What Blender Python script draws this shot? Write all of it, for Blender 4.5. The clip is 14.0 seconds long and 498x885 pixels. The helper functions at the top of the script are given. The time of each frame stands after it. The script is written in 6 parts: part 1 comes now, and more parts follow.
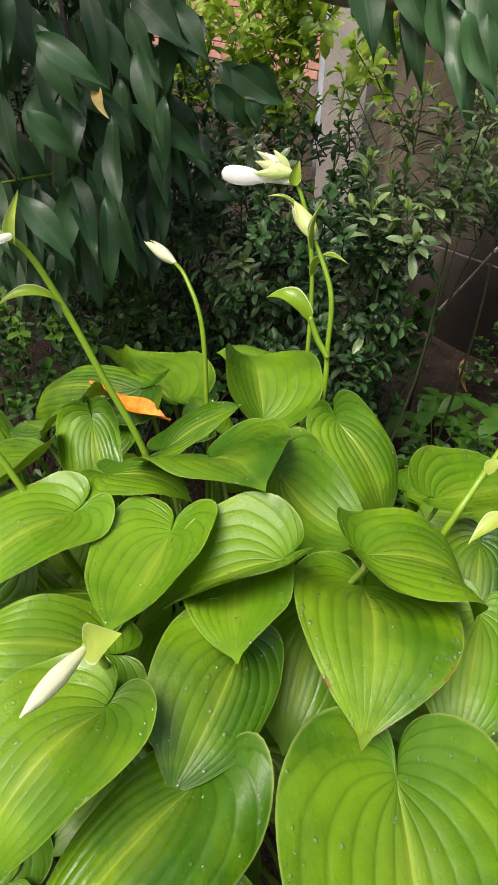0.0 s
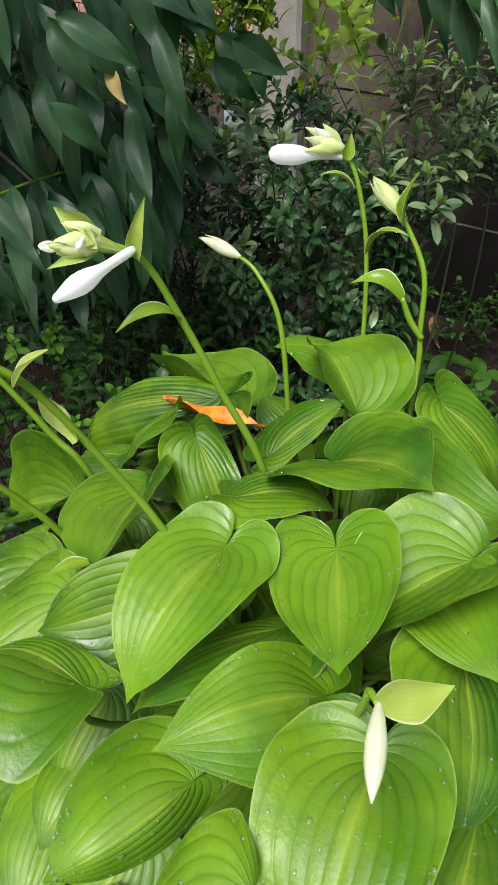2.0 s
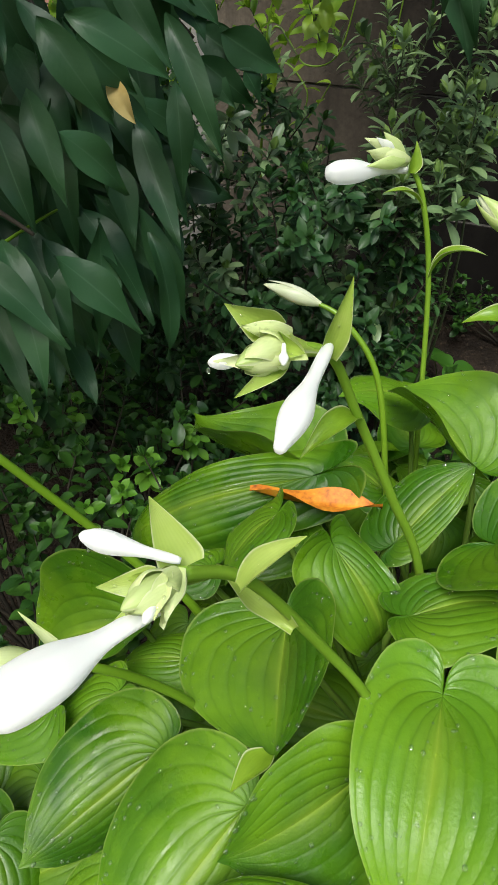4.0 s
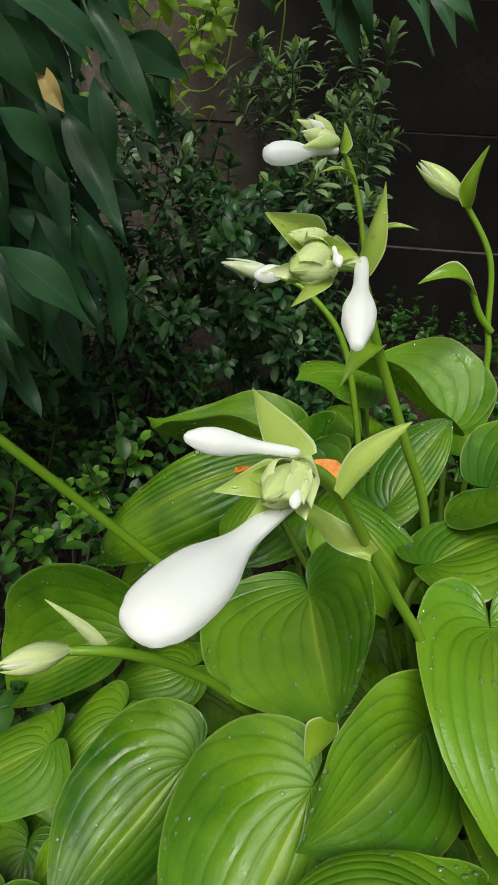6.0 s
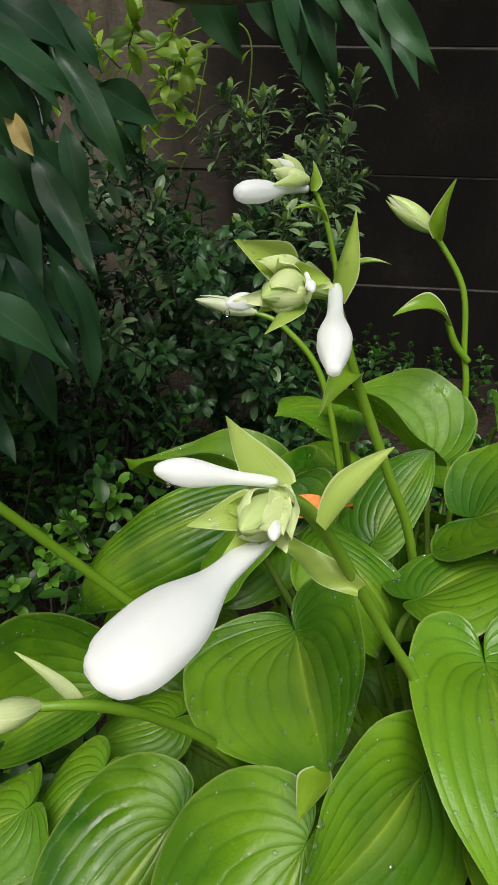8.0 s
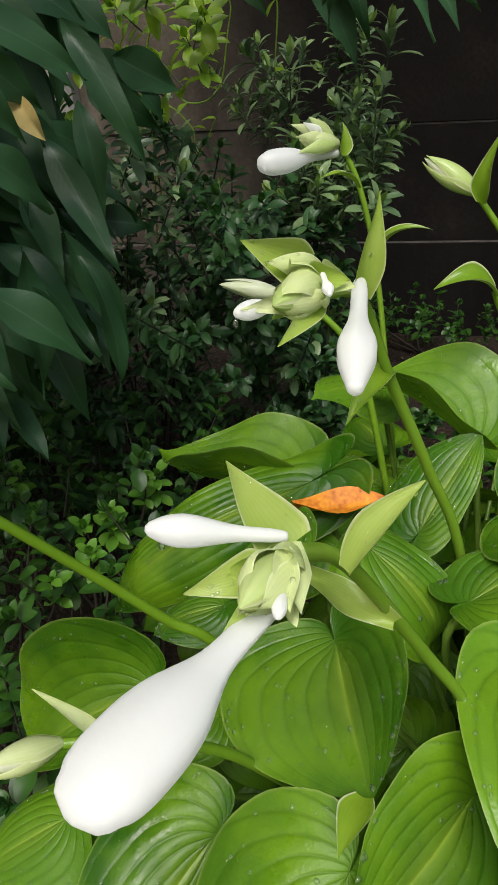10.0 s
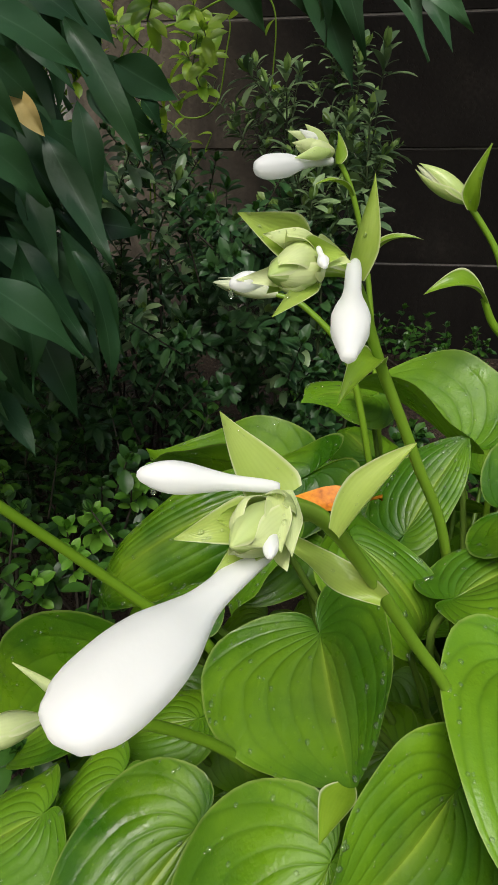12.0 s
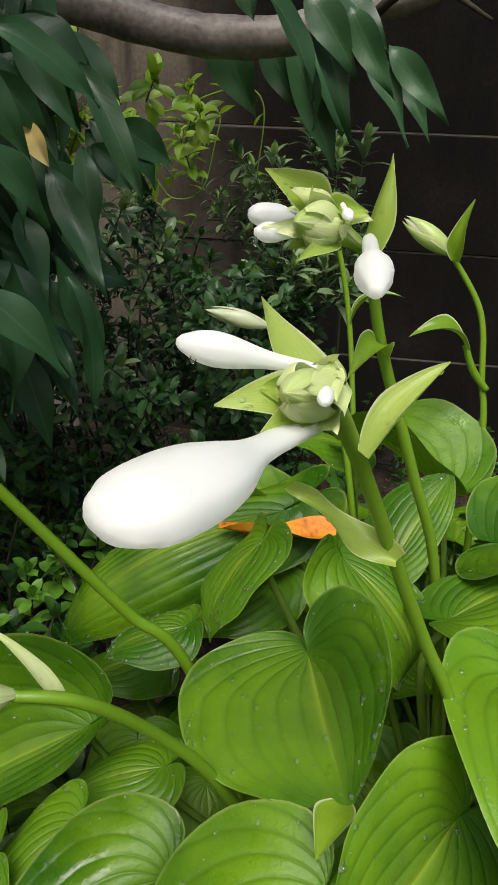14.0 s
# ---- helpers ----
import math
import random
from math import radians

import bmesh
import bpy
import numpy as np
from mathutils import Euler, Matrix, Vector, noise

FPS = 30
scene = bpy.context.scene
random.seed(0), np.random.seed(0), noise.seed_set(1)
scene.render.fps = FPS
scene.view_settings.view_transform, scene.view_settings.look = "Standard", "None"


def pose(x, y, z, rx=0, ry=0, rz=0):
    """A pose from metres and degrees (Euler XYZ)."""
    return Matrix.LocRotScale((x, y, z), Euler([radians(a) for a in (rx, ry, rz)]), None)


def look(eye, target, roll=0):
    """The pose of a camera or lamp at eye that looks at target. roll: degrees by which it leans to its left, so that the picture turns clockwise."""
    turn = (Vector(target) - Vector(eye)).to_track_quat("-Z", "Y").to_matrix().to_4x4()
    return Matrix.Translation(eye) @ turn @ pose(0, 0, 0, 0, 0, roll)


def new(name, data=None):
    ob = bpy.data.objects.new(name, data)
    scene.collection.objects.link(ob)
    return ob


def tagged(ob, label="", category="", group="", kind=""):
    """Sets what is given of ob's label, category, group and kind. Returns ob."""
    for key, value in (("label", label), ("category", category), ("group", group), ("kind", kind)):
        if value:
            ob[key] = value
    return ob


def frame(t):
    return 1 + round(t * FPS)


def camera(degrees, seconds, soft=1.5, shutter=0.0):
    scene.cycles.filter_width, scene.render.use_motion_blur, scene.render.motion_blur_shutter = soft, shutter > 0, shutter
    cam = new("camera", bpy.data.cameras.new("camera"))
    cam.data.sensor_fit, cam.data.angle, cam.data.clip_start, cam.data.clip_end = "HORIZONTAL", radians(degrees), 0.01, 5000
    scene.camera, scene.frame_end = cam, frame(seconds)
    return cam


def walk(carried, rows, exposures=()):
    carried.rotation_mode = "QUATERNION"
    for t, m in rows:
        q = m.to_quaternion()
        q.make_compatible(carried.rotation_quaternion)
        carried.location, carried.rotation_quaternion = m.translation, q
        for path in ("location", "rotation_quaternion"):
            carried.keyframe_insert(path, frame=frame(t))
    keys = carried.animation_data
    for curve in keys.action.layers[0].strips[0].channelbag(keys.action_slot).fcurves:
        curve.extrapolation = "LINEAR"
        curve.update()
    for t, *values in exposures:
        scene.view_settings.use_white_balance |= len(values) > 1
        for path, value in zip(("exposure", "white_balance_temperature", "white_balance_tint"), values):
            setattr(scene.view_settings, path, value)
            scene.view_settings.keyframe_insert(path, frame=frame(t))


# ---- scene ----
cam = camera(41.5, 14.0)
PATH = [
    (0, (0.0000, 0.0000, 1.1500), (-1.0955, 1.1054, -0.1062), 1.87),
    (0.5, (-0.0287, -0.0188, 1.1403), (-1.1758, 1.0292, -0.1191), 2.25),
    (1, (-0.0701, -0.0595, 1.1394), (-1.1945, 0.9949, -0.1351), 2.98),
    (1.5, (-0.1282, -0.0920, 1.1455), (-1.1054, 1.0676, -0.1585), 3.19),
    (2, (-0.2020, -0.0962, 1.1407), (-1.0754, 1.1378, -0.1686), -0.43),
    (2.5, (-0.2874, -0.0616, 1.1227), (-1.0015, 1.2343, -0.2230), -0.84),
    (3, (-0.3764, -0.0543, 1.1167), (-1.0572, 1.2681, -0.2205), -0.06),
    (3.5, (-0.4250, -0.0461, 1.1242), (-1.0559, 1.3091, -0.2045), -1.21),
    (3.7, (-0.4503, -0.0474, 1.1271), (-1.0536, 1.3053, -0.2169), -0.84),
    (5.8, (-0.5549, -0.0879, 1.0603), (-0.7986, 1.4772, -0.1608), 0.15),
    (6, (-0.5610, -0.0957, 1.0569), (-0.8130, 1.4680, -0.1643), 1.02),
    (6.5, (-0.5652, -0.1103, 1.0549), (-0.8137, 1.5207, -0.0756), 0.67),
    (7, (-0.5628, -0.1095, 1.0626), (-0.7898, 1.5928, 0.0375), 0.14),
    (7.5, (-0.5571, -0.0983, 1.0435), (-0.7179, 1.5482, -0.0803), 1.56),
    (8, (-0.5594, -0.0874, 1.0457), (-0.7707, 1.5572, -0.0726), 0.20),
    (8.5, (-0.5588, -0.0599, 1.0403), (-0.8013, 1.5298, -0.1487), -0.78),
    (8.7, (-0.5594, -0.0480, 1.0414), (-0.8178, 1.5175, -0.1761), -1.20),
    (10.8, (-0.5454, -0.0449, 1.0524), (-0.9259, 1.5049, -0.1531), -6.54),
    (11, (-0.5471, -0.0488, 1.0455), (-0.9095, 1.4996, -0.1674), -5.30),
    (11.5, (-0.5507, -0.0567, 1.0357), (-0.8985, 1.5200, -0.1445), -4.11),
    (12, (-0.5509, -0.0590, 1.0330), (-0.8680, 1.5421, -0.1229), -2.75),
    (12.5, (-0.5552, -0.0637, 1.0249), (-0.8655, 1.5907, -0.0552), -2.06),
    (13, (-0.5685, -0.0756, 1.0116), (-0.8845, 1.6456, 0.0434), -0.87),
    (13.5, (-0.5729, -0.0868, 0.9806), (-0.8438, 1.6679, 0.0599), 1.85),
    (14, (-0.5715, -0.0878, 0.9717), (-0.7837, 1.6893, 0.0791), 2.40),
]
walk(cam, [(t, look(eye, target, roll)) for t, eye, target, roll in PATH],
     exposures=((0.0, 0.45, 6850, 18), (1.0, 0.43, 6450, 18), (2.5, 0.26, 6250, 12), (3.5, 0.18, 6280, 7), (6.0, -0.27, 6400, 4), (8.5, -0.19, 6400, 8), (11.0, -0.23, 6450, 9), (14.0, -0.13, 6500, 9)))

# ---- world, sun ----
world = bpy.data.worlds.new("sky")
scene.world = world
world.use_nodes = True
wt = world.node_tree
sky = wt.nodes.new("ShaderNodeTexSky")
sky.sky_type = 'NISHITA'
sky.sun_disc = False
sky.sun_elevation = radians(58)
sky.sun_rotation = radians(200)
sky.air_density = 2.0
sky.dust_density = 6.0
wt.links.new(sky.outputs[0], wt.nodes["Background"].inputs[0])
wt.nodes["Background"].inputs[1].default_value = 0.125
sun_data = bpy.data.lights.new("sun", 'SUN')
sun_data.energy = 4.3
sun_data.angle = radians(30)
sun_data.color = (1.0, 0.97, 0.92)
sun = new("sun", sun_data)
sun.matrix_world = look((-0.3, -1.2, 4.0), (-0.45, 0.4, 0.6))


# ---- materials ----
def nodes_of(name):
    m = bpy.data.materials.new(name)
    m.use_nodes = True
    t = m.node_tree
    return m, t, t.nodes["Principled BSDF"]


def add(t, kind, **inputs):
    n = t.nodes.new(kind)
    for k, v in inputs.items():
        n.inputs[k.replace("_", " ")].default_value = v
    return n


def ramp(t, fac, *stops):
    n = t.nodes.new("ShaderNodeValToRGB")
    e = n.color_ramp.elements
    while len(e) < len(stops):
        e.new(0.5)
    for el, (p, c) in zip(e, stops):
        el.position, el.color = p, (*c, 1) if len(c) == 3 else c
    t.links.new(fac, n.inputs[0])
    return n.outputs[0]


def math_node(t, op, a, b=None, clamp=False):
    n = t.nodes.new("ShaderNodeMath")
    n.operation, n.use_clamp = op, clamp
    for i, v in enumerate((a, b)):
        if v is None:
            continue
        if isinstance(v, (int, float)):
            n.inputs[i].default_value = v
        else:
            t.links.new(v, n.inputs[i])
    return n.outputs[0]


def mix(t, fac, a, b, mode='MIX'):
    n = t.nodes.new("ShaderNodeMix")
    n.data_type, n.blend_type = 'RGBA', mode
    for i, v in ((0, fac), (6, a), (7, b)):
        if isinstance(v, (int, float)):
            n.inputs[i].default_value = v
        elif isinstance(v, tuple):
            n.inputs[i].default_value = (*v, 1)
        else:
            t.links.new(v, n.inputs[i])
    return n.outputs[2]


def bump(t, bsdf, height, strength=0.3, distance=0.002):
    n = t.nodes.new("ShaderNodeBump")
    n.inputs["Strength"].default_value, n.inputs["Distance"].default_value = strength, distance
    t.links.new(height, n.inputs["Height"])
    t.links.new(n.outputs[0], bsdf.inputs["Normal"])


def noise_of(t, scale, detail=4, coords="Object"):
    tc = t.nodes.new("ShaderNodeTexCoord")
    n = add(t, "ShaderNodeTexNoise", Scale=scale, Detail=detail)
    t.links.new(tc.outputs[coords], n.inputs["Vector"])
    return n.outputs[0]


def see_through(t, bsdf, colour, share):
    """Light that comes through a thin leaf or petal."""
    tr = t.nodes.new("ShaderNodeBsdfTranslucent")
    ms = t.nodes.new("ShaderNodeMixShader")
    ms.inputs[0].default_value = share
    if isinstance(colour, tuple):
        tr.inputs[0].default_value = (*colour, 1)
    else:
        t.links.new(colour, tr.inputs[0])
    t.links.new(bsdf.outputs[0], ms.inputs[1])
    t.links.new(tr.outputs[0], ms.inputs[2])
    t.links.new(ms.outputs[0], t.nodes["Material Output"].inputs[0])


def hosta_material(name, deep, light, vein, rough=0.4, spots=False):
    m, t, b = nodes_of(name)
    uv = t.nodes.new("ShaderNodeUVMap")
    sep = t.nodes.new("ShaderNodeSeparateXYZ")
    t.links.new(uv.outputs[0], sep.inputs[0])
    u, v = sep.outputs[0], sep.outputs[1]
    off = math_node(t, 'ABSOLUTE', math_node(t, 'SUBTRACT', v, 0.5))
    blotch = noise_of(t, 20, 6)
    info = t.nodes.new("ShaderNodeObjectInfo")
    base = ramp(t, math_node(t, 'ADD', math_node(t, 'MULTIPLY', blotch, 0.7), math_node(t, 'MULTIPLY', info.outputs["Random"], 0.48)),
                (0.3, deep), (0.86, light))
    # paler midrib that fades towards the tip, a yellow flush round it, and a thin pale margin
    rib = math_node(t, 'MULTIPLY', ramp(t, off, (0.0, (1, 1, 1)), (0.008, (0.75, 0.75, 0.75)), (0.02, (0, 0, 0))),
                    ramp(t, u, (0.0, (0.7, 0.7, 0.7)), (0.45, (0.5, 0.5, 0.5)), (0.85, (0.05, 0.05, 0.05))))
    ragged = math_node(t, 'ADD', off, math_node(t, 'MULTIPLY', math_node(t, 'SUBTRACT', noise_of(t, 45, 4), 0.5), 0.12))
    flush = math_node(t, 'MULTIPLY', ramp(t, ragged, (0.0, (1, 1, 1)), (0.06, (0.5, 0.5, 0.5)), (0.22, (0, 0, 0))),
                      ramp(t, u, (0.0, (0.2, 0.2, 0.2)), (0.3, (0.6, 0.6, 0.6)), (0.8, (0.15, 0.15, 0.15)), (1.0, (0.0, 0.0, 0.0))))
    patch = ramp(t, noise_of(t, 10, 5), (0.48, (0, 0, 0)), (0.66, (0.65, 0.65, 0.65)))
    base = mix(t, patch, base, (light[0] * 1.55, light[1] * 1.28, light[2]))
    c = mix(t, rib, mix(t, flush, base, vein), vein)
    c = mix(t, math_node(t, 'MULTIPLY', ramp(t, off, (0.488, (0, 0, 0)), (0.497, (1, 1, 1))), 0.45), c, (0.3, 0.38, 0.1))
    fan = ramp(t, u, *((p, (q, q, q)) for p, q in zip((0.0, 0.15, 0.32, 0.55), (0.55, 0.74, 0.9, 1.0))))
    # side veins, the shade of their grooves painted into the colour, faint cross veins between them
    groove = math_node(t, 'POWER', math_node(t, 'ABSOLUTE', math_node(t, 'COSINE', math_node(t, 'MULTIPLY', math_node(t, 'POWER', math_node(t, 'DIVIDE', math_node(t, 'MULTIPLY', off, 2.0), fan), 0.92), 17.28))), 16.0)
    c = mix(t, math_node(t, 'MULTIPLY', math_node(t, 'MULTIPLY', groove, math_node(t, 'SUBTRACT', 1.0, u)), math_node(t, 'MULTIPLY', math_node(t, 'MULTIPLY', blotch, 0.62), ramp(t, off, (0.015, (0, 0, 0)), (0.06, (1, 1, 1))))), c, (deep[0] * 0.7, deep[1] * 0.75, deep[2]))
    speck = ramp(t, noise_of(t, 300, 3), (0.66, (0, 0, 0)), (0.74, (0.35, 0.35, 0.35)))
    c = mix(t, speck, c, (light[0] * 1.7, light[1] * 1.4, light[2] * 2))
    if spots:
        dots = noise_of(t, 38, 3)
        edge = ramp(t, off, (0.44, (0, 0, 0)), (0.49, (1, 1, 1)))
        mask = math_node(t, 'MULTIPLY', math_node(t, 'MULTIPLY', ramp(t, dots, (0.51, (0, 0, 0)), (0.57, (1, 1, 1))), edge), ramp(t, u, (0.6, (0, 0, 0)), (0.7, (1, 1, 1))))
        c = mix(t, mask, c, (0.16, 0.05, 0.015))
        tip = math_node(t, 'ADD', u, math_node(t, 'MULTIPLY', math_node(t, 'SUBTRACT', noise_of(t, 60, 3), 0.5), 0.2))
        c = mix(t, ramp(t, tip, (0.95, (0, 0, 0)), (0.985, (1, 1, 1))), c, (0.13, 0.05, 0.015))
    t.links.new(c, b.inputs["Base Color"])
    wet = noise_of(t, 30, 5)
    t.links.new(ramp(t, wet, (0.36, (0.19,) * 3), (0.46, (rough,) * 3), (0.7, (rough + 0.1,) * 3)), b.inputs["Roughness"])
    b.inputs["Specular IOR Level"].default_value = 0.37
    cross = math_node(t, 'ADD', noise_of(t, 70, 4), math_node(t, 'MULTIPLY', noise_of(t, 380, 3), 0.3))
    bump(t, b, math_node(t, 'ADD', cross, math_node(t, 'MULTIPLY', math_node(t, 'MULTIPLY', groove, math_node(t, 'SUBTRACT', 1.0, u)), -0.5)), 0.34, 0.003)
    see_through(t, b, mix(t, 0.5, c, (0.16, 0.3, 0.01)), 0.22)
    return m


def plain_leaf_material(name, deep, light, rough=0.4, share=0.2, scale=30, through_colour=None, island=True, spec=0.5):
    m, t, b = nodes_of(name)
    g = t.nodes.new("ShaderNodeNewGeometry")
    info = t.nodes.new("ShaderNodeObjectInfo")
    rnd = g.outputs["Random Per Island"] if island else info.outputs["Random"]
    f = math_node(t, 'ADD', math_node(t, 'MULTIPLY', noise_of(t, scale, 4), 0.5), math_node(t, 'MULTIPLY', rnd, 0.5))
    c = ramp(t, f, (0.25, deep), (0.8, light))
    t.links.new(c, b.inputs["Base Color"])
    b.inputs["Roughness"].default_value = rough
    b.inputs["Specular IOR Level"].default_value = spec
    bump(t, b, noise_of(t, 260, 3), 0.15, 0.001)
    see_through(t, b, c if through_colour is None else through_colour, share)
    return m


def rough_material(name, stops, scale, fine, rough=0.85, strength=0.5, dist=0.004, spec=0.3):
    m, t, b = nodes_of(name)
    big, small = noise_of(t, scale, 6), noise_of(t, fine, 5)
    f = math_node(t, 'ADD', math_node(t, 'MULTIPLY', big, 0.65), math_node(t, 'MULTIPLY', small, 0.35))
    t.links.new(ramp(t, f, *stops), b.inputs["Base Color"])
    b.inputs["Roughness"].default_value = rough
    b.inputs["Specular IOR Level"].default_value = spec
    bump(t, b, f, strength, dist)
    return m


M_HOSTA = hosta_material("hosta_leaf", (0.028, 0.1, 0.003), (0.103, 0.238, 0.008), (0.23, 0.34, 0.03))
M_HOSTA_SPOT = hosta_material("hosta_leaf_spotted", (0.03, 0.105, 0.003), (0.108, 0.238, 0.008), (0.23, 0.34, 0.03), spots=True)
M_PETIOLE = plain_leaf_material("petiole", (0.1, 0.19, 0.02), (0.17, 0.28, 0.04), 0.4, 0.1, island=False)
M_STALK = plain_leaf_material("flower_stalk", (0.13, 0.25, 0.01), (0.2, 0.35, 0.028), 0.38, 0.08, 18, island=False)


def bract_material(name, deep, light, share=0.3):
    m, t, b = nodes_of(name)
    uv = t.nodes.new("ShaderNodeUVMap")
    sep = t.nodes.new("ShaderNodeSeparateXYZ")
    t.links.new(uv.outputs[0], sep.inputs[0])
    streak = math_node(t, 'POWER', math_node(t, 'ABSOLUTE', math_node(t, 'COSINE', math_node(t, 'MULTIPLY', sep.outputs[1], 34.0))), 3.0)
    off = math_node(t, 'ABSOLUTE', math_node(t, 'SUBTRACT', sep.outputs[1], 0.5))
    info = t.nodes.new("ShaderNodeObjectInfo")
    f = math_node(t, 'ADD', math_node(t, 'MULTIPLY', noise_of(t, 60, 4), 0.6), math_node(t, 'MULTIPLY', info.outputs["Random"], 0.3))
    c = ramp(t, f, (0.25, deep), (0.75, light))
    c = mix(t, math_node(t, 'MULTIPLY', streak, 0.06), c, tuple(q * 0.55 for q in deep))
    c = mix(t, math_node(t, 'MULTIPLY', ramp(t, off, (0.43, (0, 0, 0)), (0.49, (1, 1, 1))), 0.8), c, (0.76, 0.78, 0.52))
    t.links.new(c, b.inputs["Base Color"])
    b.inputs["Roughness"].default_value = 0.34
    bump(t, b, math_node(t, 'ADD', math_node(t, 'MULTIPLY', streak, 0.05), noise_of(t, 110, 4)), 0.5, 0.0016)
    see_through(t, b, c, share)
    return m


M_BRACT = bract_material("bract", (0.35, 0.5, 0.06), (0.54, 0.67, 0.17), 0.45)
M_GREEN_BRACT = bract_material("green_bract", (0.15, 0.28, 0.01), (0.25, 0.39, 0.028), 0.25)
M_CALYX = bract_material("bud_green", (0.58, 0.68, 0.26), (0.74, 0.8, 0.46))
M_CORE = bract_material("bud_core", (0.42, 0.56, 0.16), (0.6, 0.7, 0.3))
M_PALE_BUD = bract_material("pale_bud", (0.6, 0.66, 0.42), (0.74, 0.77, 0.62))
M_WHITE, wt_, b_ = nodes_of("white_petal")
wt_.links.new(ramp(wt_, noise_of(wt_, 25, 4), (0.3, (0.92, 0.93, 0.94)), (0.7, (0.96, 0.96, 0.955))), b_.inputs["Base Color"])
b_.inputs["Roughness"].default_value = 0.42
bump(wt_, b_, noise_of(wt_, 110, 4), 0.3, 0.0015)
see_through(wt_, b_, (0.96, 0.97, 0.95), 0.48)


def tree_leaf_material():
    m, t, b = nodes_of("dark_tree_leaf")
    uv = t.nodes.new("ShaderNodeUVMap")
    sep = t.nodes.new("ShaderNodeSeparateXYZ")
    t.links.new(uv.outputs[0], sep.inputs[0])
    off = math_node(t, 'ABSOLUTE', math_node(t, 'SUBTRACT', sep.outputs[1], 0.5))
    info = t.nodes.new("ShaderNodeObjectInfo")
    f = math_node(t, 'ADD', math_node(t, 'MULTIPLY', noise_of(t, 16, 4), 0.5), math_node(t, 'MULTIPLY', info.outputs["Random"], 0.5))
    c = ramp(t, f, (0.25, (0.015, 0.050, 0.017)), (0.8, (0.038, 0.105, 0.038)))
    c = mix(t, ramp(t, off, (0.0, (0.55, 0.55, 0.55)), (0.035, (0, 0, 0))), c, (0.07, 0.14, 0.07))
    side = math_node(t, 'SINE', math_node(t, 'MULTIPLY', math_node(t, 'SUBTRACT', sep.outputs[0], math_node(t, 'MULTIPLY', off, 0.35)), 95.0))
    t.links.new(c, b.inputs["Base Color"])
    t.links.new(ramp(t, noise_of(t, 30, 3), (0.35, (0.34,) * 3), (0.65, (0.52,) * 3)), b.inputs["Roughness"])
    b.inputs["Specular IOR Level"].default_value = 0.4
    dent = math_node(t, 'ADD', math_node(t, 'MULTIPLY', side, 0.03), math_node(t, 'MULTIPLY', noise_of(t, 70, 4), 1.0))
    bump(t, b, dent, 0.25, 0.0025)
    see_through(t, b, (0.05, 0.13, 0.02), 0.14)
    return m


M_TREE_LEAF = tree_leaf_material()
M_UNSEEN_CROWN = plain_leaf_material("unseen_crown_leaf", (0.022, 0.055, 0.026), (0.05, 0.1, 0.05), 0.34, 0.12, 14, (0.06, 0.14, 0.02), island=False)
M_BRIGHT_LEAF = plain_leaf_material("bright_vine_leaf", (0.15, 0.3, 0.015), (0.38, 0.55, 0.04), 0.4, 0.42, 20)
M_BOX = plain_leaf_material("dark_small_leaf", (0.02, 0.066, 0.019), (0.048, 0.11, 0.032), 0.42, 0.15, 20, spec=0.35)
M_GREY = plain_leaf_material("grey_green_leaf", (0.07, 0.13, 0.055), (0.24, 0.35, 0.15), 0.36, 0.18, 20, spec=0.6)
M_FRESH = plain_leaf_material("young_shrub_leaf", (0.14, 0.25, 0.05), (0.3, 0.44, 0.12), 0.38, 0.3, 20)
M_LOW = plain_leaf_material("low_shrub_leaf", (0.017, 0.062, 0.01), (0.052, 0.145, 0.014), 0.42, 0.2, 20)
M_WEED = plain_leaf_material("weed_leaf", (0.03, 0.12, 0.01), (0.085, 0.23, 0.018), 0.5, 0.25, 20)
M_SHOOT = plain_leaf_material("green_shoot", (0.035, 0.05, 0.02), (0.07, 0.095, 0.04), 0.5, 0.05, 30)
M_SPRIG = plain_leaf_material("sprig_leaf", (0.09, 0.25, 0.018), (0.2, 0.42, 0.045), 0.4, 0.3, 20)
M_TWIG = rough_material("twig_bark", ((0.3, (0.02, 0.017, 0.012)), (0.7, (0.05, 0.042, 0.03))), 30, 200)
M_BARK = rough_material("pale_bark", ((0.34, (0.06, 0.048, 0.042)), (0.5, (0.19, 0.16, 0.142)), (0.7, (0.33, 0.295, 0.27))), 11, 120, 0.4, 0.4, 0.005)


